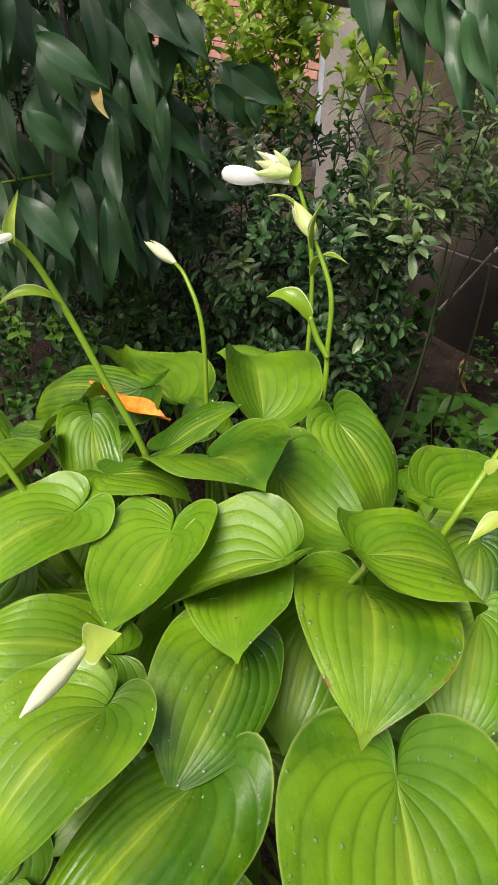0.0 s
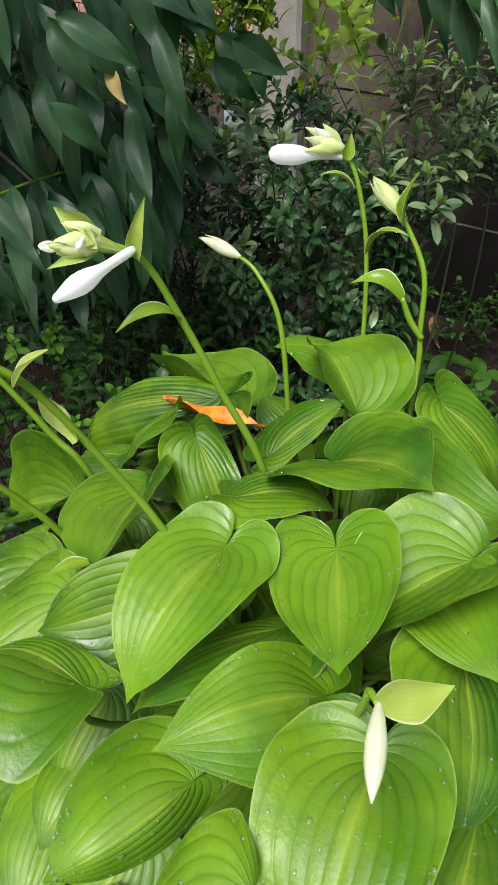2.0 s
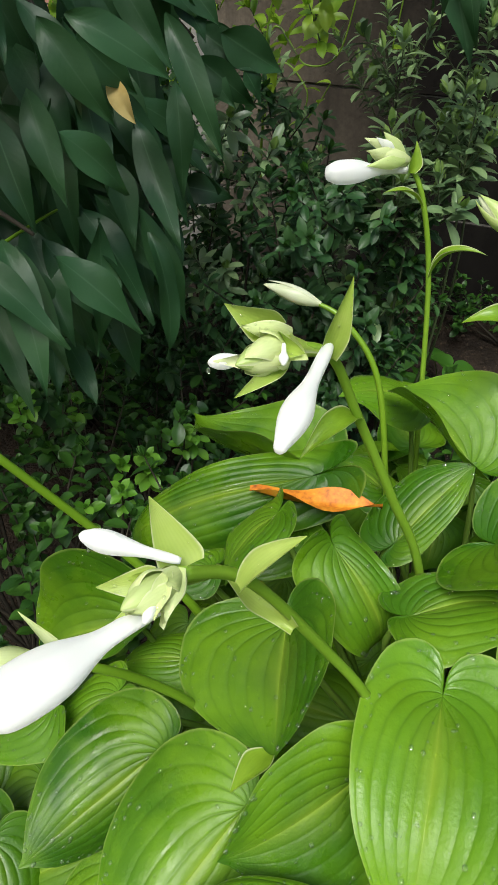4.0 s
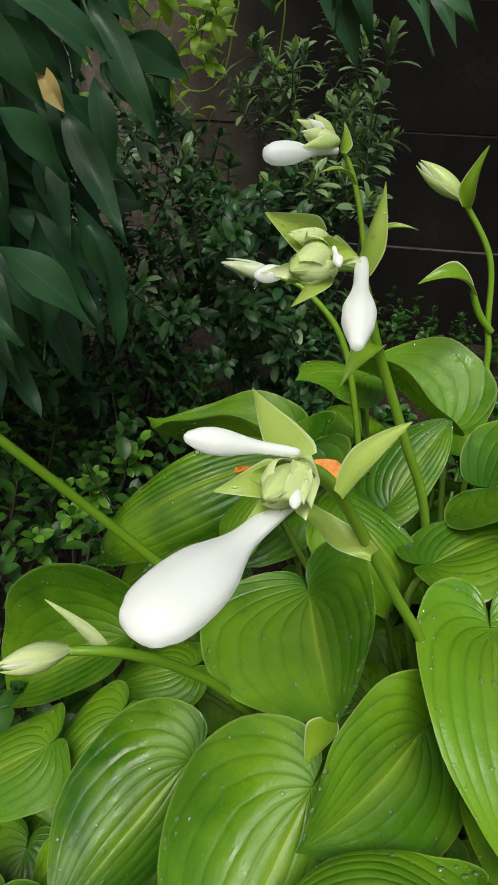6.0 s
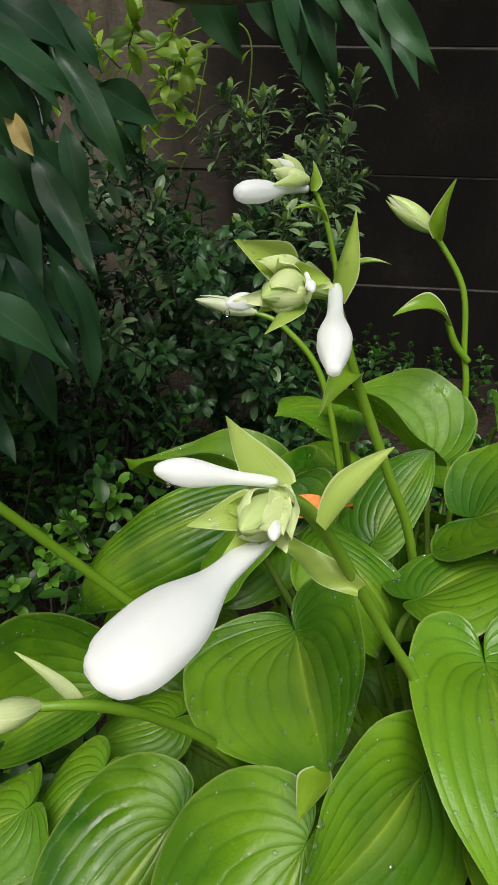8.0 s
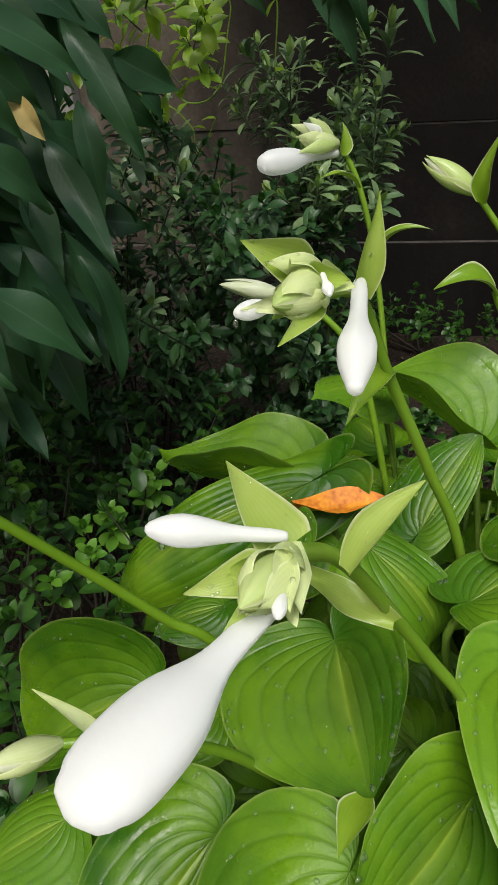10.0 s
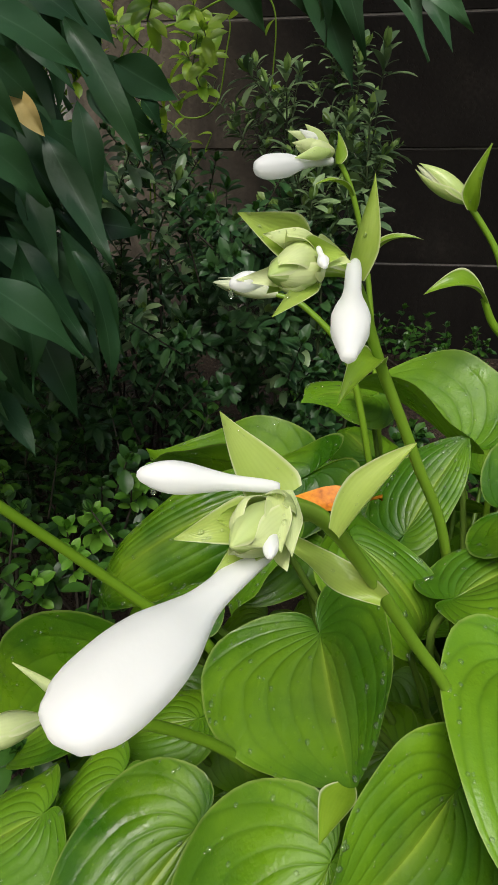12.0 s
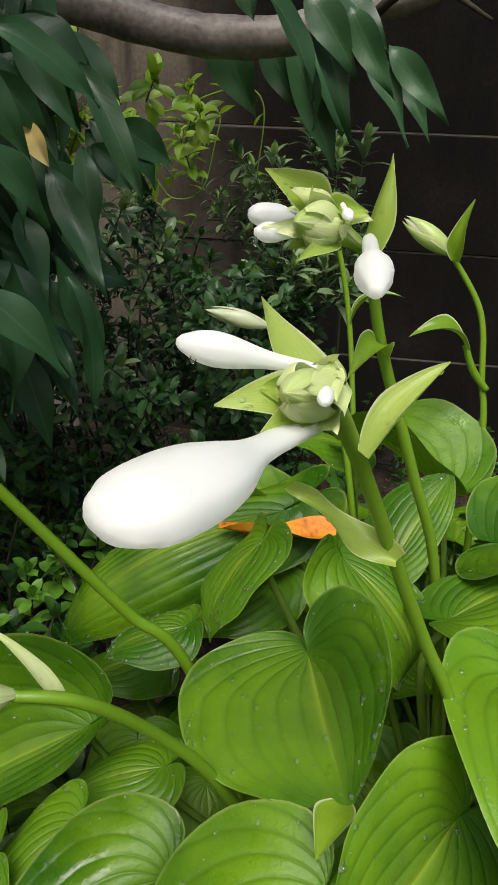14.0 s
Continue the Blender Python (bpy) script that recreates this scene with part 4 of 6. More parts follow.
# first stalk: two white flowers and a tight cluster of green buds
bract((-0.5733, 0.0994, 0.8963), (-0.5933, 0.1098, 0.9224), 0.0215, -15, s0, hug=0.5, foot=0.85, peak=0.12, arch=-0.04)
bract((-0.5552, 0.1167, 0.8677), (-0.5295, 0.1334, 0.8985), 0.0180, 3, s0, hug=1.25, peak=0.46, foot=0.4)
bract((-0.5793, 0.0867, 0.9003), (-0.6008, 0.0739, 0.9007), 0.0147, -48, s0, hug=0.5, peak=0.15, foot=0.8)
bract((-0.5761, 0.0802, 0.8991), (-0.5875, 0.0647, 0.8970), 0.0103, -39, s0, hug=0.5, peak=0.2, foot=0.8)
bract((-0.5704, 0.0909, 0.9082), (-0.5659, 0.0687, 0.9035), 0.0095, -2, s0, M_CALYX, hug=-0.8, peak=0.45, wave=0.04)
bract((-0.5725, 0.0849, 0.9111), (-0.5682, 0.0647, 0.9084), 0.0080, -3, s0, M_CALYX, hug=0.8, peak=0.5, wave=0.04)
bract((-0.5350, 0.1430, 0.8070), (-0.5820, 0.1480, 0.8360), 0.0170, -39, s0, hug=0.8, peak=0.5, foot=0.4, arch=-0.06, wave=0.1, twist=0.5)
rosette((-0.5712, 0.0905, 0.9012), (-0.5815, 0.0622, 0.9110), 0.0078, s0, 4, 3, 0.40)
bud((-0.5715, 0.0778, 0.9097), (-0.5710, 0.0618, 0.9091), swell(WHITE_BUD, 0.0023), M_WHITE, s0, "white_bud")
bud((-0.5728, 0.0960, 0.9050), (-0.6142, 0.0865, 0.9138), swell(WHITE_BUD, 0.0053), M_WHITE, s0, "white_bud")
bud((-0.5745, 0.0812, 0.8944), (-0.6098, 0.0090, 0.9028), swell(WHITE_BIG, 0.0129), M_WHITE, s0, "white_flower", label='large closed white trumpet flower', flat=0.62)
bud((-0.5646, 0.1186, 0.8744), (-0.5738, 0.0902, 0.8997), swell(CUP, 0.0038), M_GREEN_BRACT, s0, "calyx")
# second stalk: a hanging white flower and a cluster of buds
bract((-0.5575, 0.2505, 0.9115), (-0.5497, 0.2618, 0.9577), 0.0165, 59, s1, hug=1.15, peak=0.32, foot=0.8)
bract((-0.5800, 0.2330, 0.9345), (-0.6064, 0.2215, 0.9509), 0.0230, -79, s1, hug=0.9, peak=0.3, foot=0.6)
bract((-0.5740, 0.2260, 0.9230), (-0.5880, 0.1895, 0.9181), 0.0125, -53, s1, hug=0.8, peak=0.3, foot=0.6)
bract((-0.5780, 0.2260, 0.9320), (-0.5600, 0.2150, 0.9362), 0.0180, 72, s1, hug=1.0, peak=0.4, foot=0.7, wave=0.05)
bract((-0.5780, 0.2240, 0.9240), (-0.6040, 0.2000, 0.9295), 0.0120, -69, s1, M_CALYX, hug=0.8, peak=0.4, foot=0.7, wave=0.03)
bract((-0.5730, 0.2340, 0.9330), (-0.5950, 0.2155, 0.9440), 0.0130, -80, s1, M_CALYX, hug=-0.9, peak=0.4, foot=0.5, wave=0.04)
rosette((-0.5740, 0.2310, 0.9265), (-0.5905, 0.1960, 0.9330), 0.0095, s1, 4, 5, 1.20)
bract((-0.5400, 0.2800, 0.8480), (-0.5610, 0.2225, 0.8555), 0.0190, -12, s1, M_GREEN_BRACT, arch=0.24, hug=1.1, peak=0.6, foot=0.4)
bract((-0.5735, 0.2300, 0.9290), (-0.5580, 0.2150, 0.9330), 0.0210, 60, s1, M_CALYX, hug=1.2, peak=0.45, foot=0.6, wave=0.06)
bud((-0.5715, 0.2160, 0.9385), (-0.5675, 0.2045, 0.9340), swell(WHITE_HANG, 0.0027), M_WHITE, s1, "white_bud")
bud((-0.5840, 0.2190, 0.9250), (-0.6075, 0.2010, 0.9270), swell(WHITE_BUD, 0.0046), M_WHITE, s1, "white_bud")
bud((-0.5568, 0.2514, 0.9192), (-0.5554, 0.1659, 0.9130), swell(WHITE_HANG, 0.0089), M_WHITE, s1, "white_flower")
bud((-0.5590, 0.2515, 0.9140), (-0.5770, 0.2275, 0.9285), swell(FUNNEL, 0.0072), M_BRACT, s1, "calyx")
part("rainwater", mesh_of("rainwater", *hanging_drop(0.0017), M_WATER), s1, Matrix.Translation((-0.6068, 0.1996, 0.9233)), "clear hanging drop of rain")
part("rainwater", mesh_of("rainwater", *hanging_drop(0.0012), M_WATER), s0, Matrix.Translation((-0.6088, 0.0839, 0.9099)), "clear hanging drop of rain")
# third stalk
bud((-0.5929, 0.6615, 0.8752), (-0.6634, 0.6021, 0.8820), swell(WHITE_BIG, 0.0122), M_WHITE, s3, "white_flower")
bract((-0.5874, 0.6579, 0.8736), (-0.5881, 0.6694, 0.9020), 0.0197, 41, s3, M_GREEN_BRACT, hug=1.1)
bract((-0.5937, 0.6525, 0.8872), (-0.6271, 0.6235, 0.8865), 0.0145, -69, s3, M_CORE, hug=-0.8, peak=0.4)
bract((-0.5970, 0.6589, 0.8894), (-0.6200, 0.6534, 0.9117), 0.0145, -65, s3, M_CORE, hug=-0.7, peak=0.4)
bract((-0.6017, 0.6537, 0.8904), (-0.6300, 0.6287, 0.8994), 0.0150, -76, s3, M_CALYX, hug=-0.7, peak=0.35, foot=0.7)
bract((-0.6025, 0.6605, 0.8917), (-0.6358, 0.6391, 0.9081), 0.0143, -80, s3, M_CALYX, hug=-0.6, peak=0.4)
bract((-0.6073, 0.6500, 0.8965), (-0.6243, 0.6427, 0.9089), 0.0103, -80, s3, M_WHITE, hug=-0.6)
bud((-0.5928, 0.6643, 0.8831), (-0.6274, 0.6372, 0.8946), swell(EGG, 0.0098), M_CALYX, s3, "bud")
bract((-0.5696, 0.6544, 0.8425), (-0.6094, 0.6294, 0.8590), 0.0156, 0, s3, M_GREEN_BRACT, arch=0.18, hug=1.2)
bract((-0.5490, 0.6688, 0.7573), (-0.4914, 0.6708, 0.7923), 0.0260, 0, s3, M_GREEN_BRACT, arch=0.27, hug=1.2)
# fourth stalk
pointed_bud((-0.4636, 0.5645, 0.8616), (-0.5140, 0.5782, 0.8903), 0.0118, s4, 2, split=0.3, inner=M_PALE_BUD, outer=M_CORE)
bract((-0.4603, 0.5581, 0.8557), (-0.4533, 0.5614, 0.9111), 0.0250, 17, s4, M_GREEN_BRACT, hug=1.2, peak=0.25)
part("side_stalk", mesh_of("side_stalk", *tube([(-0.4129, 0.5460, 0.7364), (-0.4295, 0.5435, 0.7559), (-0.4420, 0.5410, 0.7815)], [0.0036, 0.0038, 0.003], 8, 6), M_STALK), s4)
bract((-0.4407, 0.5398, 0.7792), (-0.4978, 0.5229, 0.7915), 0.0330, -15, s4, M_GREEN_BRACT, arch=0.27, hug=1.0, peak=0.45)
pointed_bud((-0.627, 0.490, 0.801), (-0.6875, 0.489, 0.8128), 0.0088, s2, 1, M_PALE_BUD, M_PALE_BUD, 0.45)
# low bud near the front of the clump
s5 = stalk([(-0.36, 0.28, 0.02), (-0.3, 0.17, 0.5), (-0.266, 0.122, 0.72), (-0.262, 0.116, 0.755), (-0.252, 0.105, 0.767)], [0.005, 0.004, 0.0028, 0.0026, 0.0024])
bud((-0.2515, 0.1055, 0.767), (-0.2288, 0.048, 0.780), swell(SPINDLE, 0.0068), M_PALE_BUD, s5, label="pale greenish white hanging bud")
bract((-0.2520, 0.1060, 0.7660), (-0.2170, 0.1150, 0.8090), 0.028, 56, s5, hug=0.7, peak=0.55, foot=0.3)
# low stalk with a pale bud
pointed_bud((-0.6905, 0.1009, 0.7462), (-0.7162, 0.0749, 0.7601), 0.0093, s6, 4, inner=M_PALE_BUD, outer=M_CALYX)
bract((-0.6734, 0.1123, 0.7300), (-0.7042, 0.1119, 0.7719), 0.0094, -21, s6, M_CALYX, hug=1.1, peak=0.4, foot=0.4)
s8 = stalk([(-0.33, 0.4, 0.02), (-0.24, 0.46, 0.4), (-0.2008, 0.5104, 0.6239), (-0.1983, 0.5592, 0.6751), (-0.1949, 0.5958, 0.7204)], [0.005, 0.0045, 0.004, 0.0038, 0.0034])
bract((-0.1948, 0.5623, 0.6854), (-0.1830, 0.5760, 0.7058), 0.0194, 12, s8)
bract((-0.1411, 0.5118, 0.6937), (-0.1579, 0.4698, 0.6699), 0.0263, 13, s8)
ORANGE = ((-0.6460, 0.3540, 0.6700), (-0.5240, 0.3900, 0.6590))
YELLOW = ((-0.8781, 0.5609, 0.9604), (-0.8524, 0.5608, 0.9193))
YELLOW_ROLL = 54
DRY = ((-0.7930, 1.7667, 0.0600), (-0.7189, 1.6738, 0.0100))
STICK = ((-1.0293, 1.8845, 0.0300), (-0.7770, 1.7500, 0.4339))
for stem_, (wet_v, wet_f) in RAIN_ON.items():
    part("rainwater", mesh_of("rainwater", wet_v, wet_f, M_WATER), stem_, None, "small beads of rain on the bracts", "stuff")

WEED_AT = [(-0.6565, 1.3654, 0.1200), (-0.6451, 1.2325, 0.1200), (-0.5416, 1.3465, 0.1200), (-0.6400, 1.4222, 0.1200), (-0.5401, 1.4565, 0.1200), (-0.4975, 1.3269, 0.1200)]
WEED_TOPS = [(-0.7610, 1.2500, 0.3274), (-0.6985, 1.2500, 0.3855), (-0.8123, 1.2500, 0.3212), (-0.7054, 1.2500, 0.3043), (-0.6931, 1.2500, 0.4322)]
v_, f_, uv_ = sheath(0.0411, 0.022, 0.8, 0.05, 0.35, 0.5)
part("young_leaf", mesh_of("young_leaf", v_, f_, M_GREEN_BRACT, uv_), hosta, frame_of((-0.5429, 0.1318, 0.6640), (-0.5554, 0.0947, 0.6760), 10), "small bright folded young leaf")

# ---- fallen leaves on the hosta and in the tree ----
def loose_leaf(name, ends, width, material, label, roll=0, curl=0.3, bend=0.1):
    length = (Vector(ends[1]) - Vector(ends[0])).length
    v, f = blade(length, width, 16, 8, bend, curl, 0.0, 0.9, 0.45, 0.03, 4)
    ob = new(name, mesh_of(name, v, f, material))
    ob.matrix_basis = frame_of(ends[0], ends[1], roll)
    return tagged(ob, label, "leaf")


loose_leaf("fallen_leaf", ORANGE, 0.029, M_ORANGE, "curled orange dead leaf lying on a hosta leaf", -38, 0.6, -0.05)
loose_leaf("yellow_leaf", YELLOW, 0.021, M_YELLOW, "small pale yellow leaf caught in the dark tree", YELLOW_ROLL, 0.4, 0.12)
loose_leaf("dry_leaf", DRY, 0.03, M_DRY, "dry brown leaf on the bare soil", 30, 0.5)
stick = new("stick", mesh_of("stick", *tube([STICK[0], (Vector(STICK[0]) + Vector(STICK[1])) / 2 + Vector((0.01, 0, 0.01)), STICK[1]], [0.008, 0.007, 0.006], 8, 6, 0.08), M_BARK))
tagged(stick, "thin grey stick leaning against the wall", "stick")

# ---- tree with long dark leaves ----
tree = thing("tree", (-2.64, 0.82, 0), "tree with long drooping dark green leaves and a pale branch", "tree")
BRANCH = [(-2.600, 0.830, 1.480), (-1.750, 0.900, 1.300), (-1.400, 0.930, 1.226), (-1.190, 0.950, 1.165), (-1.072, 0.950, 1.121), (-0.975, 0.950, 1.103), (-0.814, 0.950, 1.070), (-0.703, 0.950, 1.066),
          (-0.626, 0.950, 1.078), (-0.553, 0.955, 1.106), (-0.456, 0.960, 1.146), (-0.300, 0.990, 1.246), (-0.050, 1.050, 1.426)]
part("trunk", mesh_of("trunk", *tube([(-2.64, 0.82, -0.05), (-2.62, 0.82, 0.6), (-2.6, 0.82, 1.4), (-2.56, 0.85, 2.4)], [0.09, 0.075, 0.065, 0.05], 16, 8, 0.04), M_BARK), tree)
part("branch", mesh_of("branch", *tube(BRANCH, [0.053, 0.043, 0.036, 0.030, 0.028, 0.028, 0.027, 0.026, 0.025, 0.025, 0.024, 0.021, 0.015], 14, 8, 0.05), M_BARK), tree, None, "pale smooth arching branch")
for k, pts in enumerate([[(-1.6, 0.93, 1.26), (-1.3, 0.75, 1.22), (-1.05, 0.62, 1.08), (-0.93, 0.56, 0.98)], [(-1.5, 0.93, 1.24), (-1.25, 0.6, 1.1), (-1.05, 0.45, 0.93), (-0.9, 0.43, 0.85)],
                         [(-1.2, 0.95, 1.15), (-1.1, 0.85, 1.12), (-0.98, 0.8, 1.02), (-0.9, 0.8, 0.95)], [(-0.56, 0.95, 1.09), (-0.5, 0.88, 1.12), (-0.42, 0.84, 1.08)],
                         [(-1.65, 0.92, 1.5), (-1.3, 0.6, 1.45), (-1.0, 0.45, 1.3), (-0.85, 0.4, 1.1)]]):
    part("twig", mesh_of("twig", *tube(pts, [0.009, 0.006, 0.004, 0.002], 7, 6, 0.08, k), M_TWIG), tree)


def tree_leaf(base, tip, width, material, roll=None, seed=[0]):
    seed[0] += 1
    rng = np.random.RandomState(seed[0])
    length = (Vector(tip) - Vector(base)).length
    v, f = blade(length, width * 0.76, 18, 6, 0.07 * rng.uniform(0.2, 1.6), 0.22, rng.uniform(-0.05, 0.14), rng.uniform(-0.7, 0.7), 0.38, 0.034, seed[0], 1.2)
    uv = [(i // 7 / 18, i % 7 / 6) for i in range(len(v))]
    part("leaf", mesh_of("leaf", v, f, material, uv), tree, frame_of(base, tip, rng.uniform(-60, 60) if roll is None else roll))


tree_leaf((-0.8917, 0.6229, 0.9236), (-0.8334, 0.7552, 0.8182), 0.051, M_TREE_LEAF, 76)
tree_leaf((-0.8580, 0.5702, 0.9218), (-0.7898, 0.5250, 0.8028), 0.042, M_TREE_LEAF, 29)
tree_leaf((-0.9124, 0.5219, 0.8417), (-0.8082, 0.4874, 0.7419), 0.051, M_TREE_LEAF, 5)
tree_leaf((-1.0007, 0.5338, 0.9295), (-0.8830, 0.5701, 0.8362), 0.068, M_TREE_LEAF, 79)
tree_leaf((-0.9757, 0.5457, 0.9868), (-0.8908, 0.5075, 0.8915), 0.062, M_TREE_LEAF, 15)
tree_leaf((-0.9690, 0.5964, 0.9486), (-0.8883, 0.6067, 0.9046), 0.058, M_TREE_LEAF, 62)
tree_leaf((-0.9517, 0.4798, 0.8309), (-0.8747, 0.4251, 0.7326), 0.054, M_TREE_LEAF, 13)
tree_leaf((-0.9299, 0.4171, 0.8447), (-0.8494, 0.3439, 0.7270), 0.047, M_TREE_LEAF, -10)
tree_leaf((-0.9424, 0.4736, 0.7354), (-0.8962, 0.4058, 0.6618), 0.035, M_TREE_LEAF, -32)
tree_leaf((-0.9406, 0.4873, 0.6892), (-0.8846, 0.4495, 0.6255), 0.041, M_TREE_LEAF, -16)
tree_leaf((-0.8801, 0.7221, 1.0115), (-0.8427, 0.7115, 0.9631), 0.049, M_TREE_LEAF, 13)
tree_leaf((-0.9031, 0.8163, 0.9578), (-0.8257, 0.8228, 0.9123), 0.053, M_TREE_LEAF, 75)
tree_leaf((-0.9058, 0.8080, 0.9258), (-0.8455, 0.8026, 0.8726), 0.044, M_TREE_LEAF, 46)
tree_leaf((-0.9501, 0.6773, 1.0196), (-0.9163, 0.6927, 0.9732), 0.054, M_TREE_LEAF, 50)
tree_leaf((-0.9479, 0.7326, 0.9736), (-0.9083, 0.7134, 0.8909), 0.048, M_TREE_LEAF, 42)
tree_leaf((-0.9193, 0.7806, 0.8555), (-0.8789, 0.7622, 0.8065), 0.043, M_TREE_LEAF, 14)
tree_leaf((-0.8986, 0.6765, 0.8722), (-0.8440, 0.6462, 0.7785), 0.047, M_TREE_LEAF, 13)
tree_leaf((-0.9919, 0.6196, 0.8380), (-0.8755, 0.6136, 0.7096), 0.055, M_TREE_LEAF, 26)
tree_leaf((-1.0473, 0.6104, 0.8339), (-0.9346, 0.5486, 0.6808), 0.056, M_TREE_LEAF, 16)
tree_leaf((-1.0369, 0.4807, 0.7266), (-0.9419, 0.4115, 0.6284), 0.045, M_TREE_LEAF, -1)
tree_leaf((-1.0083, 0.6880, 0.9716), (-0.9440, 0.6575, 0.9107), 0.056, M_TREE_LEAF, 26)
tree_leaf((-1.0334, 0.6089, 1.0197), (-0.9669, 0.5875, 0.9588), 0.060, M_TREE_LEAF, 13)
tree_leaf((-0.9234, 0.7720, 0.7739), (-0.8500, 0.8050, 0.7563), 0.053, M_TREE_LEAF, 55)
tree_leaf((-0.9880, 0.7663, 0.9722), (-1.0011, 0.7224, 0.9294), 0.043, M_TREE_LEAF, -76)
tree_leaf((-0.8480, 0.4643, 1.0282), (-0.7809, 0.5170, 0.9735), 0.043, M_TREE_LEAF, 67)
tree_leaf((-0.8701, 0.4158, 0.8403), (-0.7991, 0.4464, 0.7542), 0.050, M_TREE_LEAF, 33)
tree_leaf((-0.8566, 0.4395, 0.9453), (-0.8217, 0.4936, 0.8767), 0.043, M_TREE_LEAF, 65)
tree_leaf((-0.8889, 0.5355, 0.9998), (-0.8542, 0.5737, 0.9418), 0.043, M_TREE_LEAF, 107)
tree_leaf((-0.9576, 0.9418, 0.9425), (-0.8889, 0.9616, 0.8825), 0.057, M_TREE_LEAF, 94)
tree_leaf((-1.0744, 0.5261, 1.0552), (-0.9918, 0.5493, 0.9574), 0.091, M_TREE_LEAF, 36)
tree_leaf((-0.9288, 0.6713, 1.0540), (-0.8399, 0.6942, 0.9998), 0.068, M_TREE_LEAF, 42)
tree_leaf((-0.8968, 0.7117, 1.0414), (-0.8319, 0.7296, 0.9764), 0.059, M_TREE_LEAF, 50)
tree_leaf((-0.9023, 0.7809, 1.0232), (-0.9301, 0.7328, 0.9556), 0.062, M_TREE_LEAF, -60)
tree_leaf((-0.8665, 0.8074, 0.9571), (-0.8006, 0.8595, 0.9045), 0.064, M_TREE_LEAF, 97)
tree_leaf((-0.8418, 0.8223, 0.9148), (-0.8217, 0.8302, 0.8751), 0.041, M_TREE_LEAF, 45)
tree_leaf((-0.8963, 0.7978, 0.9297), (-0.8239, 0.8260, 0.8692), 0.052, M_TREE_LEAF, 74)
tree_leaf((-0.7002, 0.8730, 1.1158), (-0.6161, 0.8409, 0.9925), 0.078, M_TREE_LEAF, 19)
tree_leaf((-0.6430, 0.8993, 1.1149), (-0.5624, 0.8811, 1.0177), 0.059, M_TREE_LEAF, 59)
tree_leaf((-0.6283, 0.9232, 1.0944), (-0.5653, 0.8918, 0.9451), 0.047, M_TREE_LEAF, 49)
tree_leaf((-0.5853, 0.9040, 1.0989), (-0.5170, 0.8704, 0.9934), 0.051, M_TREE_LEAF, 74)
tree_leaf((-0.5677, 0.9273, 1.0713), (-0.4936, 0.8885, 0.9379), 0.043, M_TREE_LEAF, 32)
tree_leaf((-0.5307, 0.9076, 1.0579), (-0.4477, 0.8642, 0.9735), 0.046, M_TREE_LEAF, 68)
tree_leaf((-0.5208, 0.9476, 1.0551), (-0.4640, 0.9061, 0.9489), 0.042, M_TREE_LEAF, 59)
tree_leaf((-0.7203, 0.8893, 1.1237), (-0.7026, 0.8778, 1.0753), 0.043, M_TREE_LEAF, 53)
tree_leaf((-0.6584, 0.9538, 1.0717), (-0.6172, 0.9311, 0.9562), 0.044, M_TREE_LEAF, 11)
tree_leaf((-0.6100, 0.9398, 1.1274), (-0.5298, 0.9081, 1.0518), 0.053, M_TREE_LEAF, 56)
tree_leaf((-0.7790, 1.0389, 1.0884), (-0.7173, 1.0200, 0.9691), 0.093, M_TREE_LEAF, 74)
tree_leaf((-0.6846, 1.1036, 1.0925), (-0.5740, 1.0651, 0.8786), 0.082, M_TREE_LEAF, 46)
tree_leaf((-0.7259, 1.1366, 1.0896), (-0.6434, 1.1146, 0.9662), 0.068, M_TREE_LEAF, 72)
tree_leaf((-0.6385, 1.1080, 1.0949), (-0.5830, 1.0753, 0.9462), 0.087, M_TREE_LEAF, 43)
tree_leaf((-0.9627, 0.7081, 0.8168), (-0.9103, 0.6478, 0.6531), 0.046, M_TREE_LEAF, 10)
tree_leaf((-1.0520, 0.4739, 0.8807), (-1.0038, 0.4974, 0.7633), 0.044, M_TREE_LEAF, 54)
tree_leaf((-0.8823, 0.5687, 0.9468), (-0.8401, 0.5949, 0.8628), 0.036, M_TREE_LEAF, 44)
tree_leaf((-0.9528, 0.3521, 0.8382), (-0.9118, 0.3355, 0.7478), 0.042, M_TREE_LEAF, -18)
tree_leaf((-0.9396, 0.3300, 0.8170), (-0.9038, 0.2860, 0.7147), 0.039, M_TREE_LEAF, -44)
tree_leaf((-1.0474, 0.7202, 0.9747), (-1.0288, 0.6858, 0.8483), 0.048, M_TREE_LEAF, -33)
tree_leaf((-0.9847, 0.4112, 0.9177), (-0.9315, 0.3772, 0.7998), 0.048, M_TREE_LEAF, 23)
tree_leaf((-1.0204, 0.4940, 0.8852), (-0.9760, 0.5251, 0.7916), 0.046, M_TREE_LEAF, 71)
tree_leaf((-1.0050, 0.4212, 1.0687), (-0.9487, 0.3964, 0.9542), 0.039, M_TREE_LEAF, 23)
tree_leaf((-0.9437, 0.4299, 0.8157), (-0.8909, 0.3938, 0.7146), 0.035, M_TREE_LEAF, 1)
tree_leaf((-0.8314, 0.6016, 1.0096), (-0.7691, 0.5883, 0.8835), 0.039, M_TREE_LEAF, 41)
tree_leaf((-0.9501, 0.5009, 0.8305), (-0.9019, 0.4955, 0.6625), 0.051, M_TREE_LEAF, 44)
tree_leaf((-0.9384, 0.4582, 1.0660), (-0.9033, 0.4317, 0.9626), 0.034, M_TREE_LEAF, 19)
